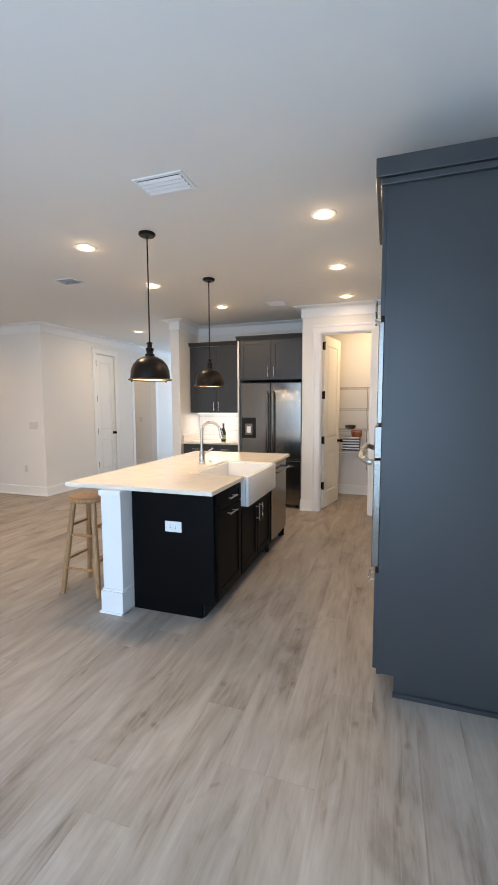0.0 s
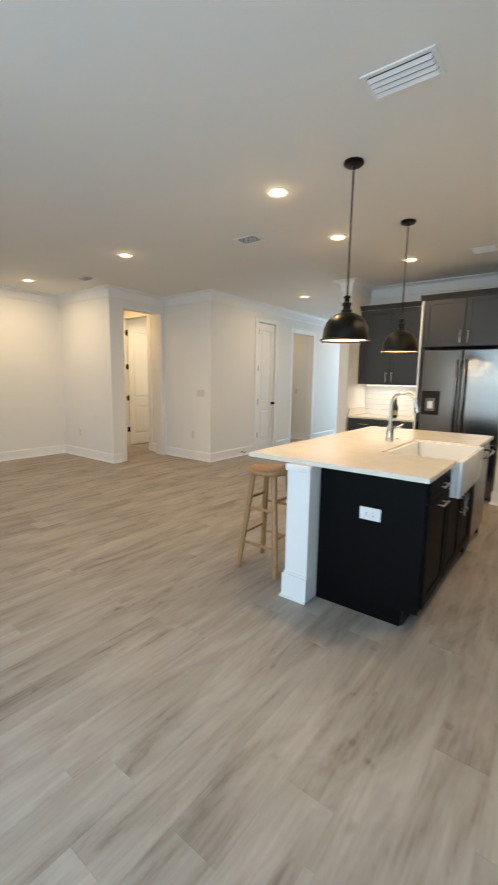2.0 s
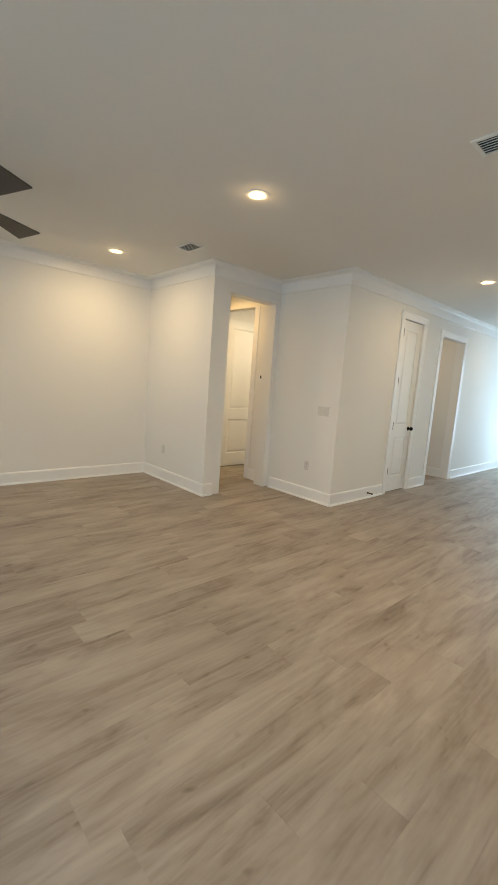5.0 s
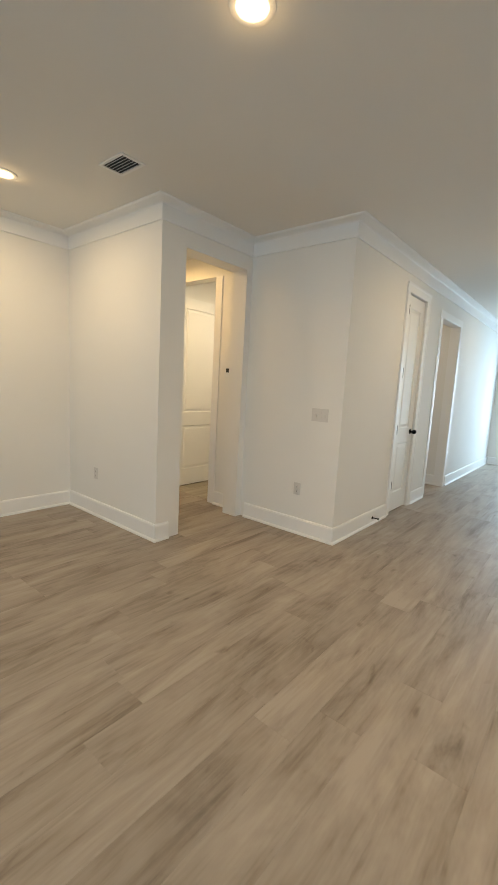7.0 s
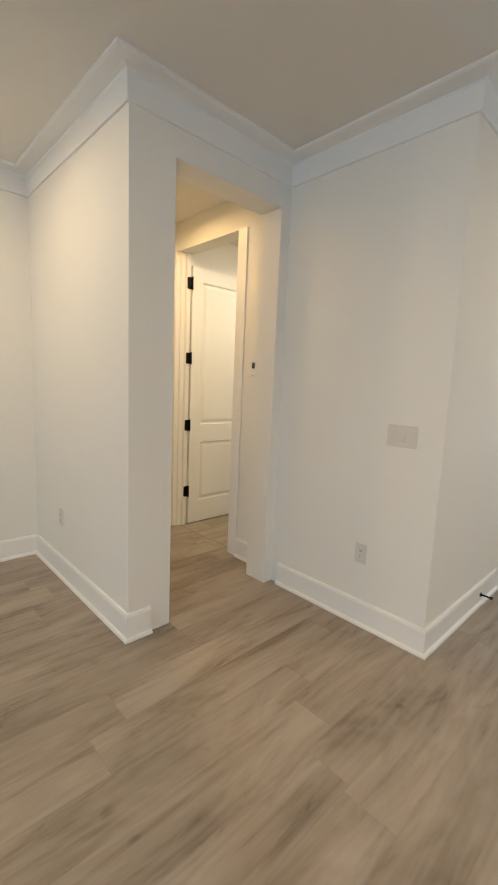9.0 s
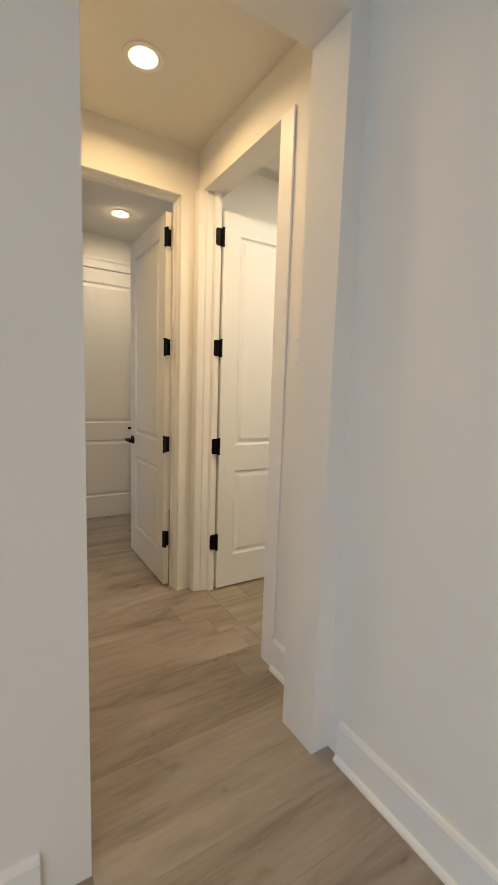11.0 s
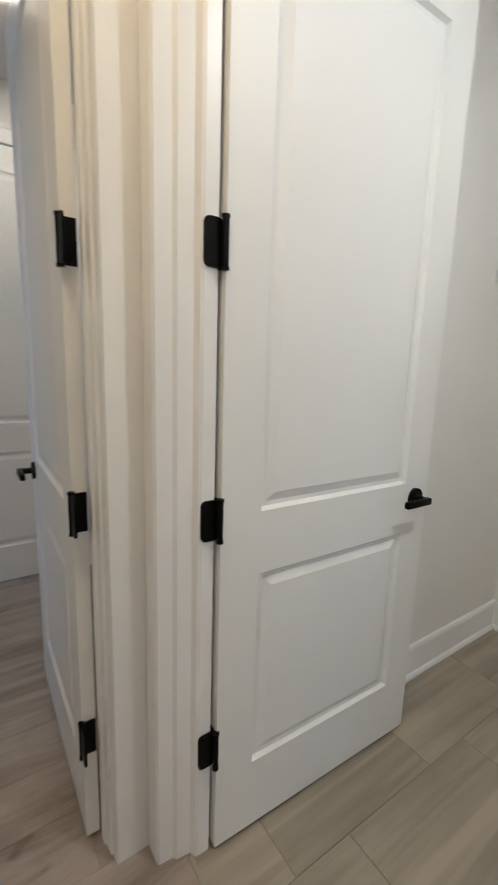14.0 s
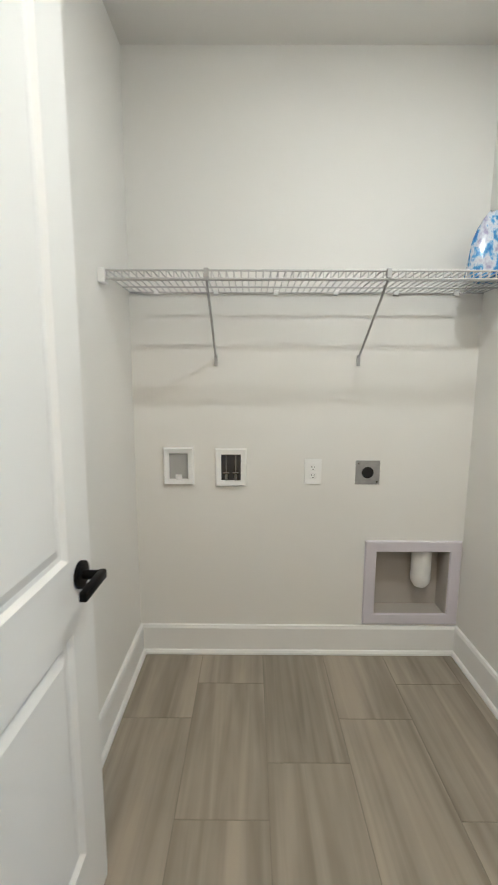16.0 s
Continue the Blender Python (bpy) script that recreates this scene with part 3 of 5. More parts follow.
# ---- cabinets ----
def shaker(parent, x, y0, y1, z0, z1, face, material, axis="x", drawer=False, t=0.019, rail=0.058):
    """A shaker front lying in the plane x (or y): frame proud of a recessed panel. face: which way it looks."""
    bm = bmesh.new()
    r = min(rail, (z1 - z0) * 0.3)
    a, b = (x, x + face * t) if face > 0 else (x + face * t, x)
    pa, pb = (x, x + face * (t - 0.008)) if face > 0 else (x + face * (t - 0.008), x)
    def bx(lo, hi, u0, u1, v0, v1, bev=0.0):
        if axis == "x":
            box(bm, lo, hi, u0, u1, v0, v1, bev)
        else:
            box(bm, u0, u1, lo, hi, v0, v1, bev)
    bx(a, b, y0, y0 + r, z0, z1, 0.0015)
    bx(a, b, y1 - r, y1, z0, z1, 0.0015)
    bx(a, b, y0 + r, y1 - r, z1 - r, z1, 0.0015)
    bx(a, b, y0 + r, y1 - r, z0, z0 + r, 0.0015)
    bx(pa, pb, y0 + r - .004, y1 - r + .004, z0 + r - .004, z1 - r + .004)
    return part("drawer" if drawer else "door", bm, material, parent)


def bar_pull(parent, p, q, out):
    """A bar handle on two posts."""
    p, q, out = Vector(p), Vector(q), Vector(out)
    bm = bmesh.new()
    cyl(bm, p + out * 0.032, q + out * 0.032, 0.0058, seg=12)
    d = (q - p) * 0.14
    for c in (p + d, q - d):
        cyl(bm, c, c + out * 0.032, 0.0048, seg=10)
    return part("handle", bm, NICKEL, parent, "brushed nickel bar pull", 40)


ISL_TOP = 0.905
FX = -1.225   # island cabinet front
BX = -1.845   # island back
# drawer unit
u1 = thing("cabinet", "black shaker island cabinet with drawer over door", "cabinet", group="island cabinets")
boxpart("body", (BX, FX, 2.678, 3.168, 0.10, 0.875), BLACK, u1)
boxpart("toe_kick", (BX, FX - 0.075, 2.678, 3.168, 0.0, 0.10), TOE, u1)
d = shaker(u1, FX, 2.690, 3.160, 0.735, 0.862, 1, BLACK, drawer=True)
bar_pull(d, (FX + .019, 2.86, 0.80), (FX + .019, 3.0, 0.80), (1, 0, 0))
d = shaker(u1, FX, 2.690, 3.160, 0.125, 0.725, 1, BLACK)
bar_pull(d, (FX + .019, 2.86, 0.69), (FX + .019, 3.0, 0.69), (1, 0, 0))
# end panel with outlet
endp = thing("end_panel", "plain black painted island end panel", "panel", group="island cabinets")
bm = bmesh.new()
box(bm, BX, FX + 0.005, 2.658, 2.676, 0.10, 0.875, 0.001)
box(bm, BX, FX - 0.085, 2.658, 2.676, 0.0, 0.10)
part("panel", bm, BLACK, endp)


def plate(name, label, m, w, h, kind, group="wall plates", look_mat=None):
    """A wall plate in its own x-z plane, looking along -y."""
    ob = thing(name, label, "wall plate", m, group)
    bm = bmesh.new()
    box(bm, -w / 2, w / 2, -0.006, 0, -h / 2, h / 2, 0.002)
    part("plate", bm, look_mat or PLATE, ob)
    if kind == "outlet" or kind == "outlet_wide":
        for k in (-1, 1):
            bm = bmesh.new()
            c = (k * 0.02, 0) if kind == "outlet_wide" else (0, k * 0.02)
            box(bm, c[0] - .0165, c[0] + .0165, -0.0085, -0.005, c[1] - .0145, c[1] + .0145, 0.004)
            f = part("socket", bm, look_mat or PLATE, ob)
            bm = bmesh.new()
            for s in (-1, 1):
                if kind == "outlet_wide":
                    box(bm, c[0] - .004, c[0] + .004, -0.0092, -0.0082, c[1] + s * .006 - .0012, c[1] + s * .006 + .0012)
                else:
                    box(bm, c[0] + s * .006 - .0012, c[0] + s * .006 + .0012, -0.0092, -0.0082, c[1] - .001, c[1] + .007)
            cyl(bm, (c[0], -0.0082, c[1] - .008), (c[0], -0.0092, c[1] - .008), 0.0026, seg=10)
            part("slot", bm, SLOT, f)
    else:
        n = kind
        for i in range(n):
            c = (i - (n - 1) / 2) * 0.046
            bm = bmesh.new()
            box(bm, c - .0165, c + .0165, -0.0075, -0.005, -.033, .033, 0.001)
            box(bm, c - .0155, c + .0155, -0.0105, -0.006, -.031, .004, 0.002)
            part("rocker", bm, look_mat or PLATE, ob)
    return ob


plate("outlet", "white double outlet on the black island panel", pose(-1.518, 2.658, 0.625), 0.125, 0.075, "outlet_wide", look_mat=PLASTIC)
# sink base
u2 = thing("cabinet", "black shaker sink base cabinet with two doors", "cabinet", group="island cabinets")
boxpart("body", (BX, FX, 3.170, 4.018, 0.10, 0.655), BLACK, u2)
boxpart("rear_rail", (BX, BX + 0.05, 3.170, 4.018, 0.655, 0.875), BLACK, u2)
boxpart("toe_kick", (BX, FX - 0.075, 3.170, 4.018, 0.0, 0.10), TOE, u2)
for a, b, hy in ((3.180, 3.590, 3.55), (3.598, 4.008, 3.64)):
    d = shaker(u2, FX, a, b, 0.125, 0.640, 1, BLACK)
    bar_pull(d, (FX + .019, hy, 0.46), (FX + .019, hy, 0.60), (1, 0, 0))
# farmhouse sink
sink = thing("farmhouse_sink", "white fireclay apron-front farmhouse sink", "sink")
bm = bmesh.new()
S = (-1.66, -1.150, 3.185, 4.003)
box(bm, S[1] - .03, S[1], S[2], S[3], 0.662, 0.898, 0.010)
part("apron", bm, FIRECLAY, sink, smooth=30)
bm = bmesh.new()
for b in ((S[0], S[0] + .025, S[2], S[3]), (S[0] + .025, S[1] - .03, S[2], S[2] + .025), (S[0] + .025, S[1] - .03, S[3] - .025, S[3])):
    box(bm, *b, 0.665, 0.895, 0.004)
box(bm, S[0] + .02, S[1] - .028, S[2] + .02, S[3] - .02, 0.662, 0.68)
part("basin", bm, FIRECLAY, sink)
bm = bmesh.new()
lathe(bm, [(0.0, 0.680), (0.030, 0.680), (0.042, 0.684), (0.045, 0.6805)], 24, Matrix.Translation((-1.40, 3.59, 0.001)))
part("drain", bm, STEEL, sink, "steel strainer")
# dishwasher
dw = thing("dishwasher", "stainless steel dishwasher with bar handle", "dishwasher")
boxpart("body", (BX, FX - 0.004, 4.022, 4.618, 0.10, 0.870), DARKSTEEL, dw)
boxpart("toe_kick", (BX, FX - 0.06, 4.022, 4.618, 0.004, 0.098), TOE, dw)
boxpart("door", (FX - 0.002, FX + 0.030, 4.026, 4.614, 0.115, 0.866), STEEL, dw, bevel=0.004)
bm = bmesh.new()
tube(bm, [(FX + .030, 4.07, .795), (FX + .062, 4.075, .795), (FX + .075, 4.10, .795), (FX + .078, 4.32, .795), (FX + .075, 4.54, .795), (FX + .062, 4.565, .795), (FX + .030, 4.57, .795)], 0.010)
part("handle", bm, STEEL, dw, "steel bar handle", 50)
for yy in (4.06, 4.58):
    bm = bmesh.new()
    cyl(bm, (FX - .03, yy, 0), (FX - .03, yy, 0.10), 0.018, seg=14)
    part("foot", bm, RUBBER, dw)
simple("end_panel", [(BX, FX + 0.005, 4.620, 4.640, 0.0, 0.875)], BLACK, "black painted far island end panel", "panel", group="island cabinets")
simple("back_panel", [(BX - 0.019, BX - 0.001, 2.70, 4.640, 0.0, 0.875)], TRIM, "white painted island back panel behind the stools", "panel", group="island cabinets")
# post
post = thing("island_post", "white square post with plinth under the worktop", "post")
bm = bmesh.new()
box(bm, -2.010, -1.852, 2.535, 2.680, 0.172, 0.874, 0.002)
part("shaft", bm, TRIM, post)
bm = bmesh.new()
box(bm, -2.025, -1.8475, 2.521, 2.690, 0.0, 0.160, 0.003)
box(bm, -2.018, -1.849, 2.528, 2.685, 0.160, 0.176, 0.004)
box(bm, -2.037, -1.8475, 2.511, 2.696, 0.0, 0.016, 0.004)
part("plinth", bm, TRIM, post)
bm = bmesh.new()
box(bm, -2.022, -1.8485, 2.525, 2.688, 0.835, 0.8745, 0.004)
part("cap", bm, TRIM, post)
# worktop with a notch for the sink
top = thing("worktop", "polished cream-white quartz island worktop", "worktop")
bm = bmesh.new()
X0, X1, Y0, Y1 = -2.335, -1.185, 2.558, 4.745
vs = [bm.verts.new((x, y, 0.876)) for x, y in ((X0, Y0), (X1, Y0), (X1, S[2]), (S[0], S[2]), (S[0], S[3]), (X1, S[3]), (X1, Y1), (X0, Y1))]
up = bmesh.ops.extrude_face_region(bm, geom=[bm.faces.new(vs)])["geom"]
bmesh.ops.translate(bm, vec=(0, 0, ISL_TOP - 0.876), verts=[v for v in up if isinstance(v, bmesh.types.BMVert)])
bmesh.ops.recalc_face_normals(bm, faces=bm.faces[:])
bmesh.ops.bevel(bm, geom=bm.edges[:], offset=0.003, segments=2, affect="EDGES")
part("slab", bm, QUARTZ, top)

# faucet
fc = thing("faucet", "brushed nickel pull-down gooseneck faucet", "faucet", Matrix.Translation((-1.80, 3.74, ISL_TOP)) @ Matrix.Scale(1.13, 4))
bm = bmesh.new()
lathe(bm, [(0, 0), (0.030, 0), (0.030, 0.008), (0.026, 0.012), (0.024, 0.10), (0.016, 0.112), (0, 0.112)], 24)
part("base", bm, NICKEL, fc, smooth=40)
bm = bmesh.new()
arc = [(0, 0, 0.10), (0, 0, 0.24)] + [(0.085 - 0.085 * math.cos(a), 0, 0.26 + 0.085 * math.sin(a)) for a in [math.pi * k / 12 for k in range(0, 11)]]
tube(bm, arc, 0.0125, 14)
part("neck", bm, NICKEL, fc, smooth=50)
bm = bmesh.new()
cyl(bm, (0.161, 0, 0.300), (0.182, 0, 0.215), 0.0145, 0.0185, 18)
part("spray_head", bm, NICKEL, fc, smooth=50)
bm = bmesh.new()
cyl(bm, (0, 0.02, 0.07), (0, 0.045, 0.075), 0.012, seg=14)
cyl(bm, (0, 0.045, 0.075), (0.075, 0.06, 0.125), 0.0075, 0.006, 12)
part("lever", bm, NICKEL, fc, smooth=50)
bm = bmesh.new()
lathe(bm, [(0, 0), (0.022, 0), (0.022, 0.004), (0.017, 0.007), (0, 0.007)], 20, Matrix.Translation((-1.785, 3.90, ISL_TOP)))
tagged(mesh_object("air_switch", bm, NICKEL), "round nickel air switch on the worktop", "air switch")


# stools
def stool(m):
    ob = thing("bar_stool", "round-seated honey pine bar stool", "stool", m, "stools at the island")
    H = 0.752
    bm = bmesh.new()
    lathe(bm, [(0, H - .036), (0.150, H - .036), (0.163, H - .030), (0.168, H - .018), (0.165, H - .006), (0.156, H - .001), (0.10, H - .004), (0, H - .006)], 40)
    part("seat", bm, STOOLWOOD, ob, smooth=50)
    tops, feet = [], []
    for sx, sy in ((1, 1), (1, -1), (-1, -1), (-1, 1)):
        a, b = Vector((sx * .088, sy * .088, H - .034)), Vector((sx * .162, sy * .162, 0.0))
        tops.append(a), feet.append(b)
        bm = bmesh.new()
        cyl(bm, b, b + (a - b) * 0.45, 0.0200, 0.0225, 8)
        cyl(bm, b + (a - b) * 0.45, a, 0.0225, 0.0205, 8)
        part("leg", bm, STOOLWOOD, ob, smooth=50)
    for i in range(4):
        j = (i + 1) % 4
        for z in ((0.20, 0.46) if i % 2 else (0.265, 0.53)):
            k = z / (H - .034)
            p, q = feet[i].lerp(tops[i], k), feet[j].lerp(tops[j], k)
            bm = bmesh.new()
            cyl(bm, p, (p + q) / 2, 0.0085, 0.0115, 12)
            cyl(bm, (p + q) / 2, q, 0.0115, 0.0085, 12)
            part("rung", bm, STOOLWOOD, ob, smooth=50)
    return ob


stool(pose(-2.35, 2.845, 0, 0, 0, 2))
stool(pose(-2.30, 3.45, 0, 0, 0, -6))


# pendants
def pendant(x, y):
    ob = thing("pendant_lamp", "dark bronze dome pendant lamp, lit", "pendant lamp", Matrix.Translation((x, y, 0)), "pendants over the island")
    bm = bmesh.new()
    lathe(bm, [(0, CEIL), (0.062, CEIL), (0.064, CEIL - .012), (0.055, CEIL - .022), (0.014, CEIL - .026), (0.010, CEIL - .04), (0, CEIL - .04)], 28)
    part("canopy", bm, BRONZE, ob, smooth=40)
    bm = bmesh.new()
    cyl(bm, (0, 0, 1.93), (0, 0, CEIL - .03), 0.0055, seg=12)
    part("rod", bm, BRONZE, ob, smooth=50)
    z = 1.645
    bm = bmesh.new()
    outer = [(0.164, 0), (0.168, 0.006), (0.163, 0.012), (0.152, 0.014), (0.151, 0.030), (0.147, 0.075), (0.130, 0.120), (0.099, 0.157), (0.060, 0.178), (0.034, 0.186)]
    inner = [(r - .004, h - .003) for r, h in outer[3:]][::-1]
    lathe(bm, [(r, z + h) for r, h in outer] + [(0.030, z + .183)] + [(r, z + h) for r, h in inner] + [(0.160, z + .003), (0.164, z)], 44)
    sh = part("shade", bm, BRONZE, ob, smooth=50)
    for k in range(3):
        a = radians(70 + 120 * k)
        bm = bmesh.new()
        cyl(bm, (0.154 * math.cos(a), 0.154 * math.sin(a), z - .010), (0.154 * math.cos(a), 0.154 * math.sin(a), z + .006), 0.006, seg=10)
        part("thumbscrew", bm, BRONZE, sh)
    bm = bmesh.new()
    lathe(bm, [(r - .006, z + h - .005) for r, h in outer[3:]], 44)
    part("lining", bm, SHADE_IN, sh, "warm gilt lining", 50)
    bm = bmesh.new()
    lathe(bm, [(0, z + .186), (0.036, z + .186), (0.036, z + .20), (0.026, z + .206), (0.026, z + .225), (0.031, z + .23), (0.031, z + .245), (0.018, z + .252), (0.018, z + .275), (0.024, z + .28), (0.02, z + .29), (0.006, z + .296), (0, z + .30)], 24)
    part("socket_cap", bm, BRONZE, ob, smooth=40)
    bm = bmesh.new()
    lathe(bm, [(0, z + .03), (0.018, z + .036), (0.030, z + .06), (0.026, z + .09), (0.014, z + .12), (0.014, z + .16), (0, z + .16)], 20)
    part("bulb", bm, BULB, ob, smooth=60)
    d = bpy.data.lights.new("pendant_light", "POINT")
    d.energy, d.color, d.shadow_soft_size = 8.0, WARM, 0.03
    lamp = new("pendant_light", d)
    lamp.location = (x, y, z + 0.015)


pendant(-1.902, 3.035)
pendant(-1.925, 4.23)


# downlights
def downlight(x, y, power, color=WARM, size=0.12, spread=180):
    ob = thing("downlight", "round white recessed ceiling downlight, lit", "downlight", Matrix.Translation((x, y, CEIL)), "ceiling downlights")
    bm = bmesh.new()
    lathe(bm, [(0.062, 0), (0.062, -0.006), (0.072, -0.008), (0.086, -0.005), (0.088, 0)], 36)
    part("trim_ring", bm, PLASTIC, ob, smooth=40)
    bm = bmesh.new()
    lathe(bm, [(0, -0.013), (0.030, -0.0125), (0.052, -0.0105), (0.063, -0.006)], 36)
    part("lens", bm, LAMP, ob, "glowing warm lens")
    area_lamp("downlight_lamp", pose(x, y, CEIL - 0.016), size, size, power, color, "DISK").data.spread = radians(spread)


def halo_helper(x, y):
    """Added point lamp below the lens that imitates a warm halo on the ceiling."""
    d = bpy.data.lights.new("downlight_halo_helper", "POINT")
    d.energy, d.color, d.shadow_soft_size = 0.5, (1.0, 0.66, 0.32), 0.03
    new("downlight_halo_helper", d).location = (x, y, CEIL - 0.055)


for x, y, p in DOWNLIGHTS:
    downlight(x, y, p)
    halo_helper(x, y)
downlight(*HALL_LIGHT, 9.8, (1.0, 0.64, 0.29), 0.12, 165)
downlight(*LAUNDRY_LIGHT, 15, (1.0, 0.82, 0.60), 0.10)
downlight(-6.3, 8.2, 5)
downlight(-0.4, 6.5, 10, (1.0, 0.68, 0.36))
downlight(-4.4, 9.6, 6)
downlight(-7.05, 0.3, 9)
downlight(-4.85, 0.3, 8)


# ceiling registers
def register(x, y, w, h, tilt=38, pitch=0.021, deep=0.015, back=SLOT, label="white slatted ceiling air register"):
    ob = thing("ceiling_vent", label, "air vent", Matrix.Translation((x, y, CEIL)), "ceiling registers")
    bm = bmesh.new()
    b = 0.022
    for r in ((-w / 2, w / 2, -h / 2, -h / 2 + b), (-w / 2, w / 2, h / 2 - b, h / 2), (-w / 2, -w / 2 + b, -h / 2 + b, h / 2 - b), (w / 2 - b, w / 2, -h / 2 + b, h / 2 - b)):
        box(bm, *r, -0.008, 0, 0.0015)
    part("frame", bm, PLASTIC, ob)
    boxpart("backing", (-w / 2 + b, w / 2 - b, -h / 2 + b, h / 2 - b, -0.0025, -0.001), back, ob)
    n = max(4, int((h - 2 * b) / pitch))
    for i in range(n):
        c = -h / 2 + b + (i + 0.5) * (h - 2 * b) / n
        bm = bmesh.new()
        box(bm, -w / 2 + b, w / 2 - b, -deep / 2, deep / 2, -0.0012, 0.0012, m=Matrix.Translation((0, c, -0.0025 - deep * 0.4)) @ Matrix.Rotation(radians(tilt), 4, "X"))
        part("slat", bm, PLASTIC, ob)
    return ob


register(-1.415, 2.45, 0.32, 0.20, -30, 0.040, 0.021, SLOT)
register(-3.336, 3.83, 0.25, 0.19)
register(-6.225, 3.842, 0.265, 0.18)
register(-1.52, 5.44, 0.25, 0.19, -48, 0.040, 0.024, LINER)

# ceiling fan
FAN0 = 12.0
fan = thing("ceiling_fan", "dark bronze ceiling fan with three tapered blades", "ceiling fan", Matrix.Translation((-5.845, 1.865, 0)))
bm = bmesh.new()
lathe(bm, [(0, CEIL), (0.078, CEIL), (0.080, CEIL - .02), (0.074, CEIL - .065), (0.02, CEIL - .075), (0, CEIL - .075)], 32)
part("canopy", bm, BRONZE, fan, smooth=40)
bm = bmesh.new()
cyl(bm, (0, 0, 2.60), (0, 0, CEIL - .06), 0.013, seg=14)
part("downrod", bm, BRONZE, fan, smooth=50)
bm = bmesh.new()
lathe(bm, [(0, 2.625), (0.035, 2.62), (0.060, 2.60), (0.084, 2.59), (0.092, 2.578), (0.092, 2.488), (0.088, 2.484), (0.084, 2.470), (0.084, 2.410), (0.076, 2.398), (0.0, 2.395)], 36)
part("motor", bm, BRONZE, fan, smooth=40)
for i in range(3):
    bm = bmesh.new()
    rows = []
    for k in range(8):
        r = 0.12 + 0.54 * k / 7
        hw = 0.034 + 0.056 * k / 7
        rows.append((r, hw))
    tilt = -math.tan(radians(14))
    vt = [[bm.verts.new((r, s * hw, s * hw * tilt + dz)) for s, dz in ((-1, -.004), (1, -.004), (1, .004), (-1, .004))] for r, hw in rows]
    for a, b in zip(vt, vt[1:]):
        for k in range(4):
            bm.faces.new((a[k], a[(k + 1) % 4], b[(k + 1) % 4], b[k]))
    bm.faces.new(vt[0]), bm.faces.new(vt[-1])
    bmesh.ops.transform(bm, matrix=Matrix.Translation((0, 0, 2.45)) @ Matrix.Rotation(radians(FAN0 + 120 * i), 4, "Z"), verts=bm.verts[:])
    bl = part("blade", bm, BLADE, fan)
    bm = bmesh.new()
    box(bm, 0.07, 0.19, -0.022, 0.022, 2.44, 2.447, 0.002, Matrix.Rotation(radians(FAN0 + 120 * i), 4, "Z"))
    part("blade_iron", bm, BRONZE, bl)

# ---- kitchen back wall ----
CT = 0.885
u = thing("cabinet", "charcoal shaker base cabinet with drawers", "cabinet", group="kitchen cabinets")
boxpart("body", (-3.185, -2.225, 6.05, 6.645, 0.10, CT - .03), CHARCOAL, u)
boxpart("toe_kick", (-3.185, -2.225, 6.12, 6.645, 0.0, 0.10), TOE, u)
for a, b in ((-3.175, -2.710), (-2.700, -2.235)):
    dr = shaker(u, 6.05, a, b, 0.71, CT - .04, -1, CHARCOAL, "y", True)
    bar_pull(dr, ((a + b) / 2 - .07, 6.031, .78), ((a + b) / 2 + .07, 6.031, .78), (0, -1, 0))
    dr = shaker(u, 6.05, a, b, 0.12, 0.70, -1, CHARCOAL, "y")
    bar_pull(dr, (b - .04 if a < -2.9 else a + .04, 6.031, .52), (b - .04 if a < -2.9 else a + .04, 6.031, .66), (0, -1, 0))
wt = thing("worktop", "cream-white quartz worktop by the refrigerator", "worktop")
boxpart("slab", (-3.188, -2.222, 6.015, 6.645, CT - .028, CT), QUARTZ, wt, bevel=0.003)
boxpart("upstand", (-3.188, -3.172, 6.03, 6.645, CT, CT + .10), QUARTZ, wt, bevel=0.002)
u = thing("wall_cabinet", "charcoal shaker wall cabinet with two doors", "cabinet", group="kitchen cabinets")
boxpart("body", (-3.185, -2.262, 6.325, 6.645, 1.335, 2.375), CHARCOAL, u)
for a, b, hx in ((-3.180, -2.728, -2.765), (-2.722, -2.267, -2.685)):
    dr = shaker(u, 6.325, a, b, 1.337, 2.370, -1, CHARCOAL, "y")
    bar_pull(dr, (hx, 6.306, 1.37), (hx, 6.306, 1.51), (0, -1, 0))
bm = bmesh.new()
CROWNCAB = [(0, 0), (0.012, 0), (0.018, 0.014), (0.042, 0.046), (0.05, 0.05), (0.05, 0.06), (0, 0.06)]
prism(bm, CROWNCAB[::-1], (-2.262, 6.306, 2.375), (-3.186, 6.306, 2.375))
part("cornice", bm, CHARCOAL, u)
strip = thing("under_cabinet_light", "slim white LED strip under the wall cabinet, lit", "strip light")
boxpart("housing", (-3.1, -2.35, 6.40, 6.43, 1.322, 1.334), PLASTIC, strip)
boxpart("diffuser", (-3.09, -2.36, 6.403, 6.427, 1.319, 1.3225), STRIP, strip, "glowing diffuser")
area_lamp("under_cabinet_lamp", pose(-2.72, 6.415, 1.315), 0.75, 0.03, 2.2, (1.0, 0.9, 0.8))
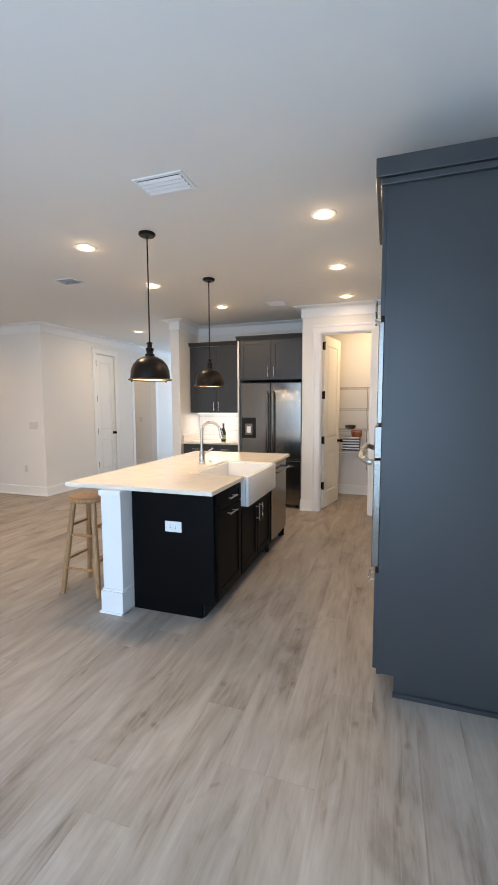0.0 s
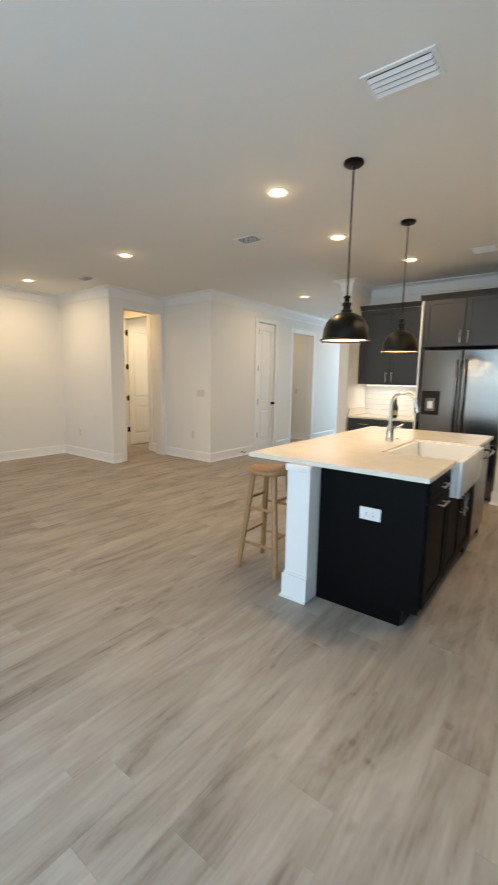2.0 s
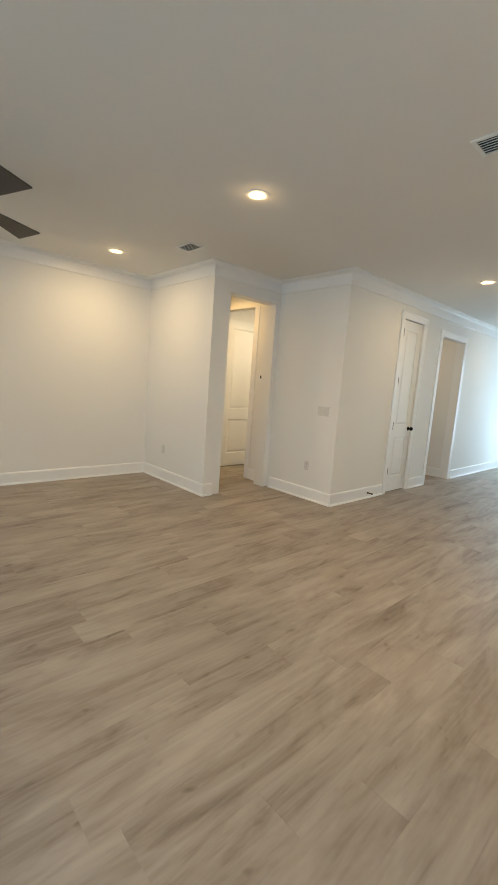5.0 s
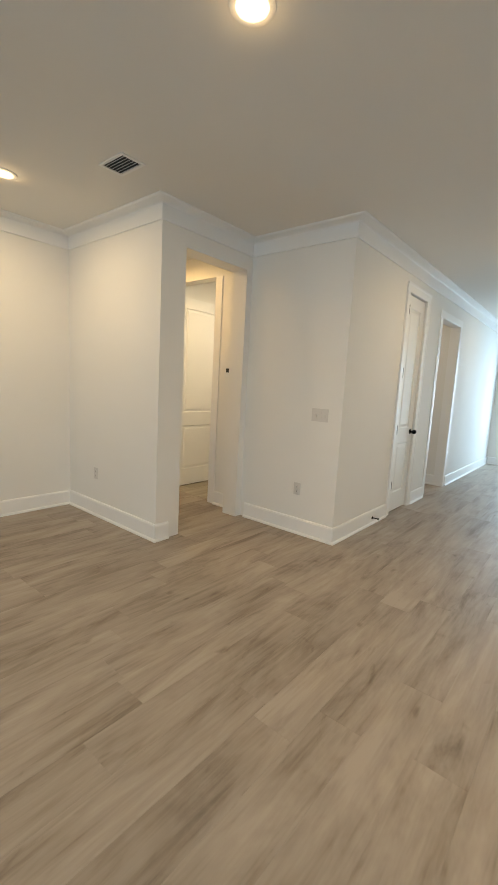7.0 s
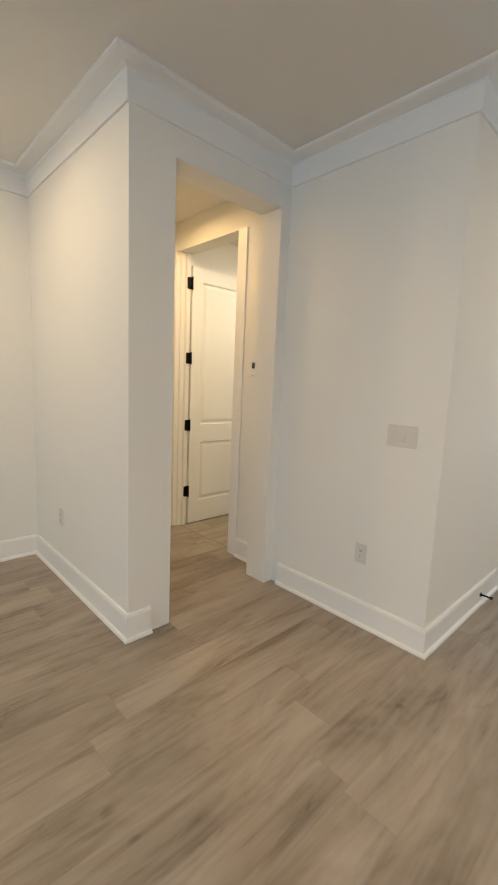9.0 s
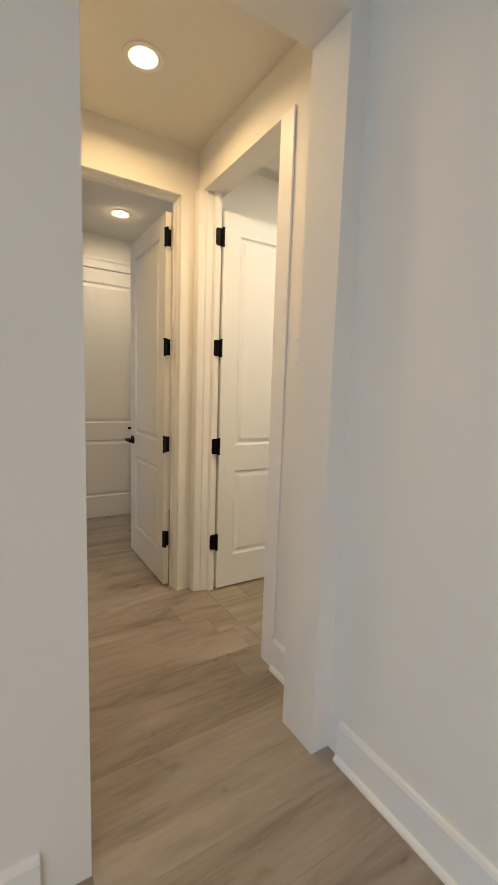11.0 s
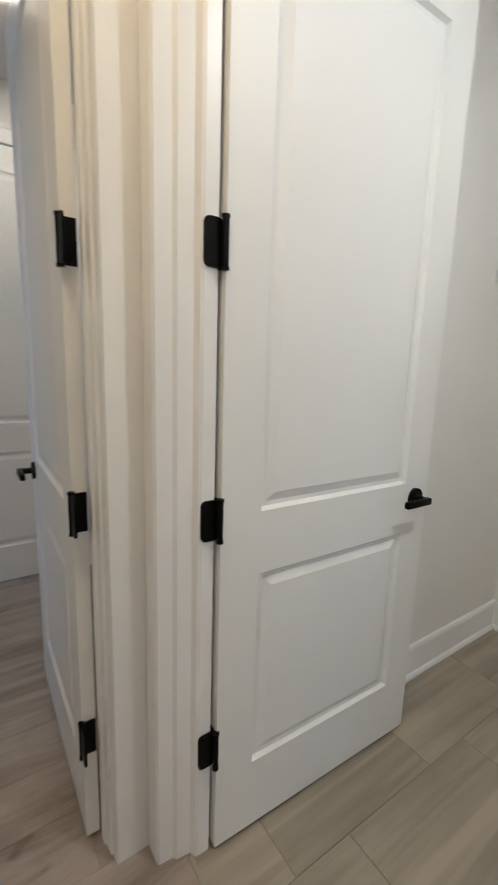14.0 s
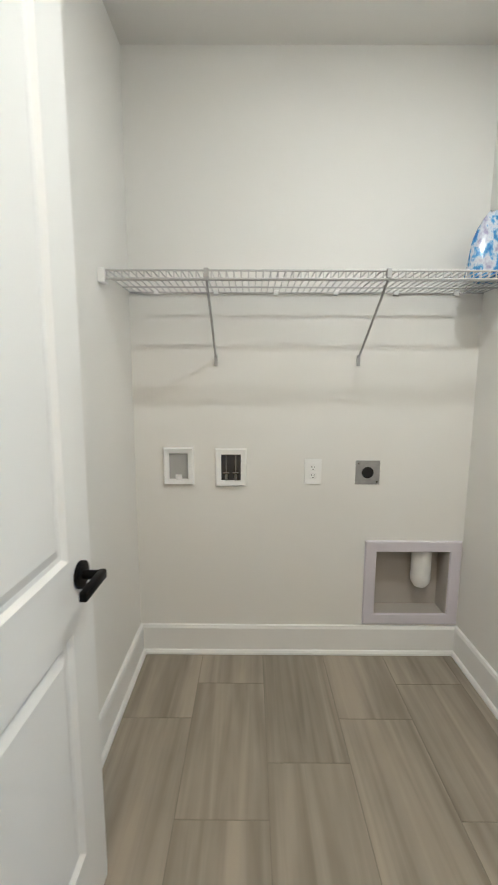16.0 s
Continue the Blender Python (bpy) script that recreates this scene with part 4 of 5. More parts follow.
# backsplash tiles
bs = thing("backsplash", "glossy white stacked tile backsplash", "backsplash", kind="structure")
boxpart("bed", (-3.189, -2.222, 6.640, 6.6495, CT, 1.334), GROUT, bs)
for r in range(6):
    for c in range(7):
        x0 = -3.186 + c * 0.1525 + (0.0 if r % 2 == 0 else -0.076)
        x1 = min(x0 + 0.150, -2.224)
        x0 = max(x0, -3.186)
        if x1 - x0 < 0.02:
            continue
        bm = bmesh.new()
        box(bm, x0, x1, 6.633, 6.640, CT + .001 + r * 0.0755, min(CT + .001 + r * 0.0755 + 0.0735, 1.333))
        part("tile", bm, SPLASH, bs)
# bottle
bt = thing("bottle", "dark green champagne bottle on the worktop", "bottle", Matrix.Translation((-2.59, 6.25, CT)) @ Matrix.Scale(0.92, 4))
bm = bmesh.new()
lathe(bm, [(0, 0), (0.040, 0), (0.043, 0.006), (0.043, 0.13), (0.040, 0.165), (0.024, 0.215), (0.0165, 0.24), (0, 0.24)], 28)
part("body", bm, BOTTLE, bt, smooth=50)
bm = bmesh.new()
lathe(bm, [(0, 0.24), (0.0175, 0.24), (0.0165, 0.285), (0.0185, 0.29), (0.018, 0.31), (0, 0.312)], 20)
part("foil", bm, FOIL, bt, "olive foil neck", 40)
bm = bmesh.new()
lathe(bm, [(0.0434, 0.04), (0.0436, 0.042), (0.0436, 0.108), (0.0434, 0.11)], 28)
part("label", bm, painted("bottle_label", (0.35, 0.30, 0.12), 0.6, 0.1, 20), bt, "plain yellow label", 50)

# refrigerator
FY = 5.835
fr = thing("refrigerator", "stainless steel french-door refrigerator with ice dispenser", "refrigerator")
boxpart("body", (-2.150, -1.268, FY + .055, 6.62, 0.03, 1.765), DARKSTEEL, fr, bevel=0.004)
for a, b in ((-2.148, -1.712), (-1.706, -1.270)):
    d = boxpart("door", (a, b, FY, FY + .052, 0.690, 1.765), STEEL, fr, bevel=0.010)
    hx = -1.754 if a < -2 else -1.664
    bm = bmesh.new()
    tube(bm, [(hx, FY, .78), (hx, FY - .045, .80), (hx, FY - .060, .86), (hx, FY - .066, 1.20), (hx, FY - .060, 1.56), (hx, FY - .045, 1.62), (hx, FY, 1.64)], 0.0135, 14)
    part("handle", bm, STEEL, d, "bowed steel handle", 50)
    if a < -2:
        boxpart("dispenser_panel", (-2.135, -1.925, FY - .004, FY, 0.985, 1.275), OVENGLASS, d, "black ice and water dispenser", 0.001)
        bm = bmesh.new()
        box(bm, -2.085, -1.975, FY - .0075, FY - .004, 1.03, 1.19, 0.001)
        part("dispenser_recess", bm, STEEL, d)
        bm = bmesh.new()
        box(bm, -2.06, -2.0, FY - .010, FY - .0075, 1.06, 1.15, 0.001)
        part("paddle", bm, PLASTIC, d)
dr = boxpart("freezer_drawer", (-2.148, -1.270, FY, FY + .052, 0.05, 0.680), STEEL, fr, bevel=0.010)
bm = bmesh.new()
tube(bm, [(-2.10, FY, .60), (-2.09, FY - .045, .60), (-2.03, FY - .06, .60), (-1.735, FY - .066, .60), (-1.44, FY - .06, .60), (-1.38, FY - .045, .60), (-1.37, FY, .60)], 0.0135, 14)
part("handle", bm, STEEL, dr, "bowed steel handle", 50)
for xx in (-2.12, -1.35):
    for yy in (FY + .12, 6.5):
        bm = bmesh.new()
        cyl(bm, (xx, yy, 0), (xx, yy, 0.035), 0.022, seg=14)
        part("foot", bm, RUBBER, fr)
# over-fridge cabinet
u = thing("wall_cabinet", "charcoal shaker cabinet above the refrigerator", "cabinet", group="kitchen cabinets")
boxpart("body", (-2.225, -1.262, 6.0, 6.645, 1.812, 2.385), CHARCOAL, u)
for a, b, hx in ((-2.215, -1.748, -1.785), (-1.740, -1.272, -1.700)):
    d = shaker(u, 6.0, a, b, 1.816, 2.378, -1, CHARCOAL, "y")
    bar_pull(d, (hx, 5.981, 1.855), (hx, 5.981, 1.995), (0, -1, 0))
bm = bmesh.new()
prism(bm, CROWNCAB[::-1], (-1.262, 5.981, 2.38), (-2.265, 5.981, 2.38))
part("cornice", bm, CHARCOAL, u)
simple("side_panel", [(-2.255, -2.230, 5.985, 6.645, 0.0, 2.38)], TRIM, "white painted tall panel beside the refrigerator", "panel", group="kitchen cabinets")

# ---- tall oven cabinet and side run ----
TX, TY0, TY1 = -0.168, 2.262, 3.075
tc = thing("tall_cabinet", "tall charcoal oven cabinet with cornice", "cabinet", group="kitchen cabinets")
bm = bmesh.new()
box(bm, TX, 0.465, TY0, TY1, 0.105, 2.49, 0.001)
part("body", bm, CHARCOAL, tc)
boxpart("toe_kick", (TX + .085, 0.465, TY0 + .003, TY1, 0.0, 0.105), CHARCOAL, tc)
boxpart("shoe", (TX + .080, 0.465, TY0 - .012, TY0 + .003, 0.0, 0.022), CHARCOAL, tc)
bm = bmesh.new()
for b in ((TX + .0, TX + .022, 0.105, 2.445),):
    box(bm, b[0], b[1], TY0 - .006, TY0, b[2], b[3] - .006)
part("scribe", bm, CHARCOAL, tc)
bm = bmesh.new()
box(bm, TX - .052, 0.465, TY0 - .035, TY1, 2.470, 2.552, 0.003)
box(bm, TX - .030, 0.465, TY0 - .020, TY1, 2.440, 2.470, 0.004)
part("cornice", bm, CHARCOAL, tc)
for a, b, hy in ((TY0 + .006, (TY0 + TY1) / 2 - .002, (TY0 + TY1) / 2 - .045), ((TY0 + TY1) / 2 + .002, TY1 - .006, (TY0 + TY1) / 2 + .045)):
    d = shaker(tc, TX, a, b, 1.865, 2.44, -1, CHARCOAL)
    bar_pull(d, (TX - .019, hy, 1.90), (TX - .019, hy, 2.04), (-1, 0, 0))
d = shaker(tc, TX, TY0 + .006, TY1 - .006, 0.125, 0.62, -1, CHARCOAL, drawer=True)
bar_pull(d, (TX - .019, TY0 + .20, .50), (TX - .019, TY0 + .34, .50), (-1, 0, 0))
ov = thing("wall_oven", "stainless steel microwave and oven stack with bowed handle", "oven")
boxpart("microwave_door", (TX - .026, TX + .0, TY0 + .03, TY1 - .03, 1.36, 1.845), STEEL, ov, bevel=0.004)
boxpart("microwave_glass", (TX - .028, TX - .026, TY0 + .10, TY1 - .16, 1.43, 1.77), OVENGLASS, ov)
boxpart("control_panel", (TX - .034, TX, TY0 + .02, TY1 - .02, 1.19, 1.345), STEEL, ov, bevel=0.003)
od = boxpart("oven_door", (TX - .036, TX, TY0 + .02, TY1 - .02, 0.645, 1.182), STEEL, ov, bevel=0.004)
boxpart("oven_glass", (TX - .038, TX - .036, TY0 + .10, TY1 - .10, 0.74, 1.05), OVENGLASS, od)
bm = bmesh.new()
tube(bm, [(TX - .045, TY0 + .05, 1.165), (TX - .075, TY0 + .055, 1.175), (TX - .098, TY0 + .09, 1.19), (TX - .108, TY0 + .40, 1.195), (TX - .098, TY1 - .09, 1.19), (TX - .075, TY1 - .055, 1.175), (TX - .045, TY1 - .05, 1.165)], 0.016, 14)
part("handle", bm, NICKEL, od, "bowed tubular oven handle", 50)
for i, (a, b) in enumerate(((3.08, 3.98), (3.985, 4.885), (4.89, 5.785))):
    u = thing("cabinet", "charcoal shaker base cabinet with bar pulls", "cabinet", group="kitchen cabinets")
    boxpart("body", (TX, 0.465, a, b, 0.10, 0.865), CHARCOAL, u)
    boxpart("toe_kick", (TX + .075, 0.465, a, b, 0.0, 0.10), TOE, u)
    zs = ((0.12, 0.46), (0.47, 0.70), (0.71, 0.855))
    for z0, z1 in zs:
        d = shaker(u, TX, a + .006, b - .006, z0, z1, -1, CHARCOAL, drawer=True)
        bar_pull(d, (TX - .019, (a + b) / 2 - .07, (z0 + z1) / 2), (TX - .019, (a + b) / 2 + .07, (z0 + z1) / 2), (-1, 0, 0))
wt = thing("worktop", "cream-white quartz worktop along the side wall", "worktop")
boxpart("slab", (TX - .035, 0.468, 3.078, 5.786, 0.867, 0.897), QUARTZ, wt, bevel=0.003)
ck = thing("cooktop", "flat black glass cooktop in the worktop", "cooktop")
boxpart("glass", (TX + .06, 0.40, 4.05, 4.82, 0.897, 0.903), OVENGLASS, ck, bevel=0.002)
hood = thing("range_hood", "white painted tapered range hood", "range hood")
bm = bmesh.new()
vv = [bm.verts.new(p) for p in ((0.0, 4.0, 1.62), (0.468, 4.0, 1.62), (0.468, 4.87, 1.62), (0.0, 4.87, 1.62), (0.20, 4.18, 2.60), (0.468, 4.18, 2.60), (0.468, 4.69, 2.60), (0.20, 4.69, 2.60))]
for f in ((0, 1, 2, 3), (4, 5, 6, 7), (0, 1, 5, 4), (1, 2, 6, 5), (2, 3, 7, 6), (3, 0, 4, 7)):
    bm.faces.new([vv[i] for i in f])
part("canopy", bm, TRIM, hood)
boxpart("rim", (-0.015, 0.468, 3.985, 4.885, 1.535, 1.62), TRIM, hood, bevel=0.004)
boxpart("filter", (0.03, 0.44, 4.05, 4.82, 1.530, 1.536), SLOT, hood)
for a, b in ((3.08, 3.975), (4.895, 5.78)):
    u = thing("wall_cabinet", "charcoal shaker wall cabinet beside the hood", "cabinet", group="kitchen cabinets")
    boxpart("body", (0.15, 0.465, a, b, 1.36, 2.40), CHARCOAL, u)
    for c, e in ((a + .004, (a + b) / 2 - .002), ((a + b) / 2 + .002, b - .004)):
        d = shaker(u, 0.15, c, e, 1.362, 2.395, -1, CHARCOAL)
        hy = e - .035 if c < (a + b) / 2 - .1 else c + .035
        bar_pull(d, (0.131, hy, 1.40), (0.131, hy, 1.54), (-1, 0, 0))

# ---- pantry ----
def wire_shelf(name, label, along, x0, x1, y0, y1, z, pitch, brackets=(), r=0.0030, rod=False):
    """A wire shelf: cross wires on long rods, folded front lip, sloping brackets back to the wall at y1."""
    ob = thing(name, label, "wire shelf")
    n = int((x1 - x0) / pitch)
    bm = bmesh.new()
    tube(bm, [(0, y1 - .006, z), (0, y0, z), (0, y0 - .002, z - .032)], r * 0.8, 5)
    first = part("wire", bm, WIRE, ob)
    for i in range(n + 1):
        w = first if i == 0 else new("wire", first.data)
        w.parent = ob
        w.location = (x0 + i * (x1 - x0) / n, 0, 0)
    for y, zz in ((y0 - .002, z - .032), (y0, z - .003), (y0 + (y1 - y0) * .37, z - .003), (y0 + (y1 - y0) * .7, z - .003), (y1 - .008, z - .003)):
        bm = bmesh.new()
        tube(bm, [(x0, y, zz), (x1, y, zz)], r * 1.35, 7)
        part("rail", bm, WIRE, ob)
    for x in brackets:
        bm = bmesh.new()
        tube(bm, [(x, y0 - .004, z - .02), (x, y0 + .006, z - .035), (x, y1 - .012, z - .285)], 0.0052, 8)
        box(bm, x - .008, x + .008, y1 - .010, y1, z - .325, z - .275, 0.002)
        box(bm, x - .009, x + .009, y0 - .012, y0 + .004, z - .030, z + .004, 0.002)
        part("bracket", bm, GALV, ob, "sloping steel bracket")
    for s, x in ((1, x0), (-1, x1)):
        bm = bmesh.new()
        box(bm, min(x - s * .004, x + s * .022), max(x - s * .004, x + s * .022), y0 - .012, y0 + .03, z - .046, z + .006, 0.004)
        part("end_bracket", bm, PLASTIC, ob)
    for i in range(6):
        x = x0 + 0.12 + i * (x1 - x0 - 0.24) / 5
        bm = bmesh.new()
        box(bm, x - .012, x + .012, y1 - .012, y1, z - .014, z + .008, 0.003)
        part("clip", bm, PLASTIC, ob)
    return ob


for z in (0.735, 1.072, 1.395, 1.718):
    wire_shelf("wire_shelf", "white wire pantry shelf on wall brackets", "x", -1.13, 0.46, 6.72, 7.08, z, 0.034, (-0.45, 0.1))
# things on the pantry shelf
pk = thing("dish_rack", "dark ridged stack of trays on the pantry shelf", "trays", Matrix.Translation((-0.68, 6.9, 0.738)))
for i in range(5):
    bm = bmesh.new()
    box(bm, -0.13, 0.13, -0.10, 0.10, i * 0.042 + .004, i * 0.042 + 0.024, 0.005)
    part("tray", bm, DARKSTEEL, pk)
    bm = bmesh.new()
    box(bm, -0.125, 0.125, -0.095, 0.095, i * 0.042 + .024, i * 0.042 + 0.046 - (0.0 if i < 4 else .0), 0.003)
    part("spacer", bm, PLASTIC, pk, "pale tray lining")
bm = bmesh.new()
lathe(bm, [(0, 0), (0.075, 0), (0.085, 0.05), (0.088, 0.11), (0.084, 0.11), (0.08, 0.05), (0.07, 0.008), (0, 0.008)], 28, Matrix.Translation((-0.60, 6.88, 0.952)))
tagged(mesh_object("pan", bm, COPPER, 40), "copper-brown pan on top of the stacked trays", "pan")
for k in range(3):
    bm = bmesh.new()
    lathe(bm, [(0, 0), (0.05, 0), (0.08, 0.02), (0.084, 0.035), (0.08, 0.035), (0.05, 0.006), (0, 0.006)], 28, Matrix.Translation((-0.70, 6.9, 1.075 + k * 0.012)))
    tagged(mesh_object("bowl", bm, STEEL, 40), "shallow steel bowl stacked on the pantry shelf", "bowl", "stacked bowls")
bm = bmesh.new()
box(bm, -0.405, -0.375, 6.84, 6.90, 1.075, 1.22, 0.004)
tagged(mesh_object("canister", bm, RUBBER), "slim black canister on the pantry shelf", "canister")

# ---- wall plates, stop, thermostat ----
plate("light_switch", "white triple rocker switch plate", pose(-5.545, 5.435, 1.137), 0.165, 0.115, 3)
plate("outlet", "white duplex outlet above the baseboard", pose(-5.73, 5.435, 0.429), 0.072, 0.116, "outlet")
plate("outlet", "white duplex outlet above the baseboard", pose(-7.37, 4.33, 0.426), 0.072, 0.116, "outlet")
plate("light_switch", "white rocker switch plate in the passage", pose(-5.75, 8.84, 1.12), 0.072, 0.116, 1)
plate("outlet", "white duplex outlet in the laundry", pose(-7.029, 7.416, 0.938), 0.082, 0.124, "outlet", look_mat=BRIGHTPLASTIC)
plate("outlet", "white duplex outlet low on the hall wall", pose(-7.15, 4.51, 0.43, 0, 0, 180), 0.072, 0.116, "outlet")
st = thing("door_stop", "black spring door stop on the baseboard", "door stop", pose(-5.314, 6.26, 0.07, 0, 90, 0))
bm = bmesh.new()
lathe(bm, [(0, 0), (0.014, 0), (0.014, 0.004), (0.006, 0.008), (0.005, 0.06), (0, 0.06)], 16)
part("rod", bm, IRON, st, smooth=40)
bm = bmesh.new()
lathe(bm, [(0, 0.058), (0.010, 0.058), (0.011, 0.072), (0, 0.074)], 16)
part("tip", bm, RUBBER, st, smooth=40)
th = thing("thermostat", "white wall thermostat with a grey screen", "thermostat", pose(-6.74, 5.515, 1.488))
bm = bmesh.new()
box(bm, -0.055, 0.055, -0.024, 0, -0.05, 0.055, 0.005)
part("body", bm, PLASTIC, th)
boxpart("screen", (-0.028, 0.04, -0.0255, -0.0238, 0.0, 0.042), SCREEN, th)
for k in (-1, 1):
    boxpart("button", (k * .018 - .008, k * .018 + .008, -0.0262, -0.0238, -.030, -.018), PLASTIC, th, bevel=0.001)

# ---- laundry ----
ls = wire_shelf("wire_shelf", "white wire laundry shelf on steel brackets", "x", -7.872, -6.29, 7.030, 7.416, 1.758, 0.0265, (-7.487, -6.834))


def wall_box(x0, x1, z0, z1, label, valves):
    ob = thing("outlet_box", label, "utility box", group="laundry wall boxes")
    bm = bmesh.new()
    y, w = 7.416, 0.028
    outer = [(x0, z0), (x1, z0), (x1, z1), (x0, z1)]
    a = [bm.verts.new((x, y, z)) for x, z in outer]
    b = [bm.verts.new((x + (.006 if x == x0 else -.006), y - .018, z + (.006 if z == z0 else -.006))) for x, z in outer]
    c = [bm.verts.new((x + (w if x == x0 else -w), y - .013, z + (w if z == z0 else -w))) for x, z in outer]
    e = [bm.verts.new((x + (w if x == x0 else -w), y - .0015, z + (w if z == z0 else -w))) for x, z in outer]
    for p, q in ((a, b), (b, c), (c, e)):
        for k in range(4):
            bm.faces.new((p[k], p[(k + 1) % 4], q[(k + 1) % 4], q[k]))
    part("frame", bm, BRIGHTPLASTIC, ob)
    # Flat plate, no real depth: the box's inner shade is put into its colour.
    boxpart("recess", (x0 + w, x1 - w, y - .0025, y - .0012, z0 + w, z1 - w), painted("recess_shade_grey", (0.40, 0.40, 0.39), 0.6, 0.05) if not valves else DARKSTEEL, ob, "flat plate coloured with the shade of a recess")
    if valves:
        for k in (-1, 1):
            cx = (x0 + x1) / 2 + k * .022
            bm = bmesh.new()
            cyl(bm, (cx, y - .008, z0 + .03), (cx, y - .008, z0 + .06), 0.009, seg=12)
            cyl(bm, (cx - .014, y - .012, z0 + .066), (cx + .014, y - .012, z0 + .066), 0.006, seg=10)
            part("valve", bm, STEEL, ob, "steel water valve", 40)
            bm = bmesh.new()
            cyl(bm, (cx, y - .008, z0 + .07), (cx, y - .008, z1 - w - .004), 0.005, seg=10)
            part("pipe", bm, STEEL, ob, smooth=40)
    else:
        bm = bmesh.new()
        cyl(bm, ((x0 + x1) / 2, y - .010, z0 + w), ((x0 + x1) / 2, y - .010, z0 + w + .02), 0.016, seg=16)
        part("drain_cap", bm, PLASTIC, ob, smooth=40)


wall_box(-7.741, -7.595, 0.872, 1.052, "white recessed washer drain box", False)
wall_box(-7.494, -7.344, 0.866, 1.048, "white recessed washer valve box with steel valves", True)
do = thing("dryer_outlet", "round black dryer socket on a grey metal plate", "outlet", pose(-6.768, 7.416, 0.934))
bm = bmesh.new()
box(bm, -0.058, 0.058, -0.004, 0, -0.058, 0.058, 0.001)
part("plate", bm, GALV, do)
bm = bmesh.new()
lathe(bm, [(0, 0.010), (0.026, 0.010), (0.028, 0.006), (0.028, 0)], 28, Matrix.Rotation(radians(90), 4, "X"))
part("socket", bm, RUBBER, do, smooth=40)
bm = bmesh.new()
for c in ((-.045, .045), (.045, -.045)):
    cyl(bm, (c[0], -.004, c[1]), (c[0], -.006, c[1]), 0.004, seg=10)
part("screws", bm, STEEL, do)
vb = thing("dryer_vent_box", "pale lilac recessed dryer vent box with white duct", "vent box")
bm = bmesh.new()
vx0, vx1, vz0, vz1 = -6.764, -6.293, 0.160, 0.595
iw = 0.055
loops = []
for g, yy in ((0, 7.416), (0.002, 7.404), (0.006, 7.402), (iw - 0.003, 7.402), (iw, 7.405), (iw, 7.4155)):
    loops.append([bm.verts.new((x, yy, z)) for x, z in ((vx0 + g, vz0 + g), (vx1 - g, vz0 + g), (vx1 - g, vz1 - g), (vx0 + g, vz1 - g))])
for p, q in zip(loops, loops[1:]):
    for k in range(4):
        bm.faces.new((p[k], p[(k + 1) % 4], q[(k + 1) % 4], q[k]))
part("frame", bm, GREYPLASTIC, vb)
bm = bmesh.new()
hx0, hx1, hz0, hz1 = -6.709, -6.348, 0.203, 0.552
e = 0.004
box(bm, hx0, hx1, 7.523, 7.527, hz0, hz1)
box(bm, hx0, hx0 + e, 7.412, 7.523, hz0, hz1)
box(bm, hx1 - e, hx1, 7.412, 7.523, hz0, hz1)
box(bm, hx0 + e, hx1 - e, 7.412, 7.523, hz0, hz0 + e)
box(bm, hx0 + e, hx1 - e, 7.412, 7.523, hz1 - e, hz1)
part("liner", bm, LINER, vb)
bm = bmesh.new()
cyl(bm, (-6.46, 7.473, 0.40), (-6.46, 7.473, 0.548), 0.048, seg=28)
lathe(bm, [(0.048, 0.40), (0.050, 0.39), (0.046, 0.36), (0.030, 0.335), (0, 0.33)], 28, Matrix.Translation((-6.46, 7.473, 0)))
part("duct", bm, PLASTIC, vb, "white round duct end", 40)
# detergent pouch on the shelf
bag = thing("detergent_bag", "blue and white plastic detergent pouch on the wire shelf", "bag", Matrix.Translation((-6.365, 7.21, 1.761)))
BAG, bnt, bb = nodes_of("printed_pouch")
bp = bnt.nodes.new("ShaderNodeTexCoord").outputs["Object"]
bnt.links.new(ramp(bnt, noise_node(bnt, bp, 30, 3, (1, 1, 0.6)), [(0.36, (0.03, 0.12, 0.42)), (0.46, (0.10, 0.30, 0.60)), (0.55, (0.60, 0.64, 0.70)), (0.70, (0.30, 0.28, 0.45))]), bb.inputs["Base Color"])
bb.inputs["Roughness"].default_value = 0.25
bm = bmesh.new()
rings = []
for k in range(9):
    z = 0.255 * k / 8
    w = 0.105 * (1 - (k / 8) ** 2.6 * 0.72)
    dpt = 0.055 * (1 - (k / 8) ** 1.6 * 0.93)
    rings.append([bm.verts.new((w * math.cos(a) * (1 + .04 * math.sin(5 * a + k)), dpt * math.sin(a), z + 0.006 * math.sin(3 * a))) for a in [2 * math.pi * i / 20 for i in range(20)]])
for a, b in zip(rings, rings[1:]):
    for k in range(20):
        bm.faces.new((a[k], a[(k + 1) % 20], b[(k + 1) % 20], b[k]))
bm.faces.new(rings[0][::-1])
bm.faces.new(rings[-1])
bmesh.ops.translate(bm, verts=bm.verts[:], vec=(0, 0, 0.006))
part("pouch", bm, BAG, bag, smooth=60)

# ---- floor planks and laundry tiles ----
def chamfered(bm, x0, x1, y0, y1, z0, z1, c=0.0009):
    a = [bm.verts.new(p) for p in ((x0, y0, z0), (x1, y0, z0), (x1, y1, z0), (x0, y1, z0))]
    b = [bm.verts.new(p) for p in ((x0, y0, z1 - c), (x1, y0, z1 - c), (x1, y1, z1 - c), (x0, y1, z1 - c))]
    d = [bm.verts.new(p) for p in ((x0 + c, y0 + c, z1), (x1 - c, y0 + c, z1), (x1 - c, y1 - c, z1), (x0 + c, y1 - c, z1))]
    for p, q in ((a, b), (b, d)):
        for k in range(4):
            bm.faces.new((p[k], p[(k + 1) % 4], q[(k + 1) % 4], q[k]))
    bm.faces.new(d)


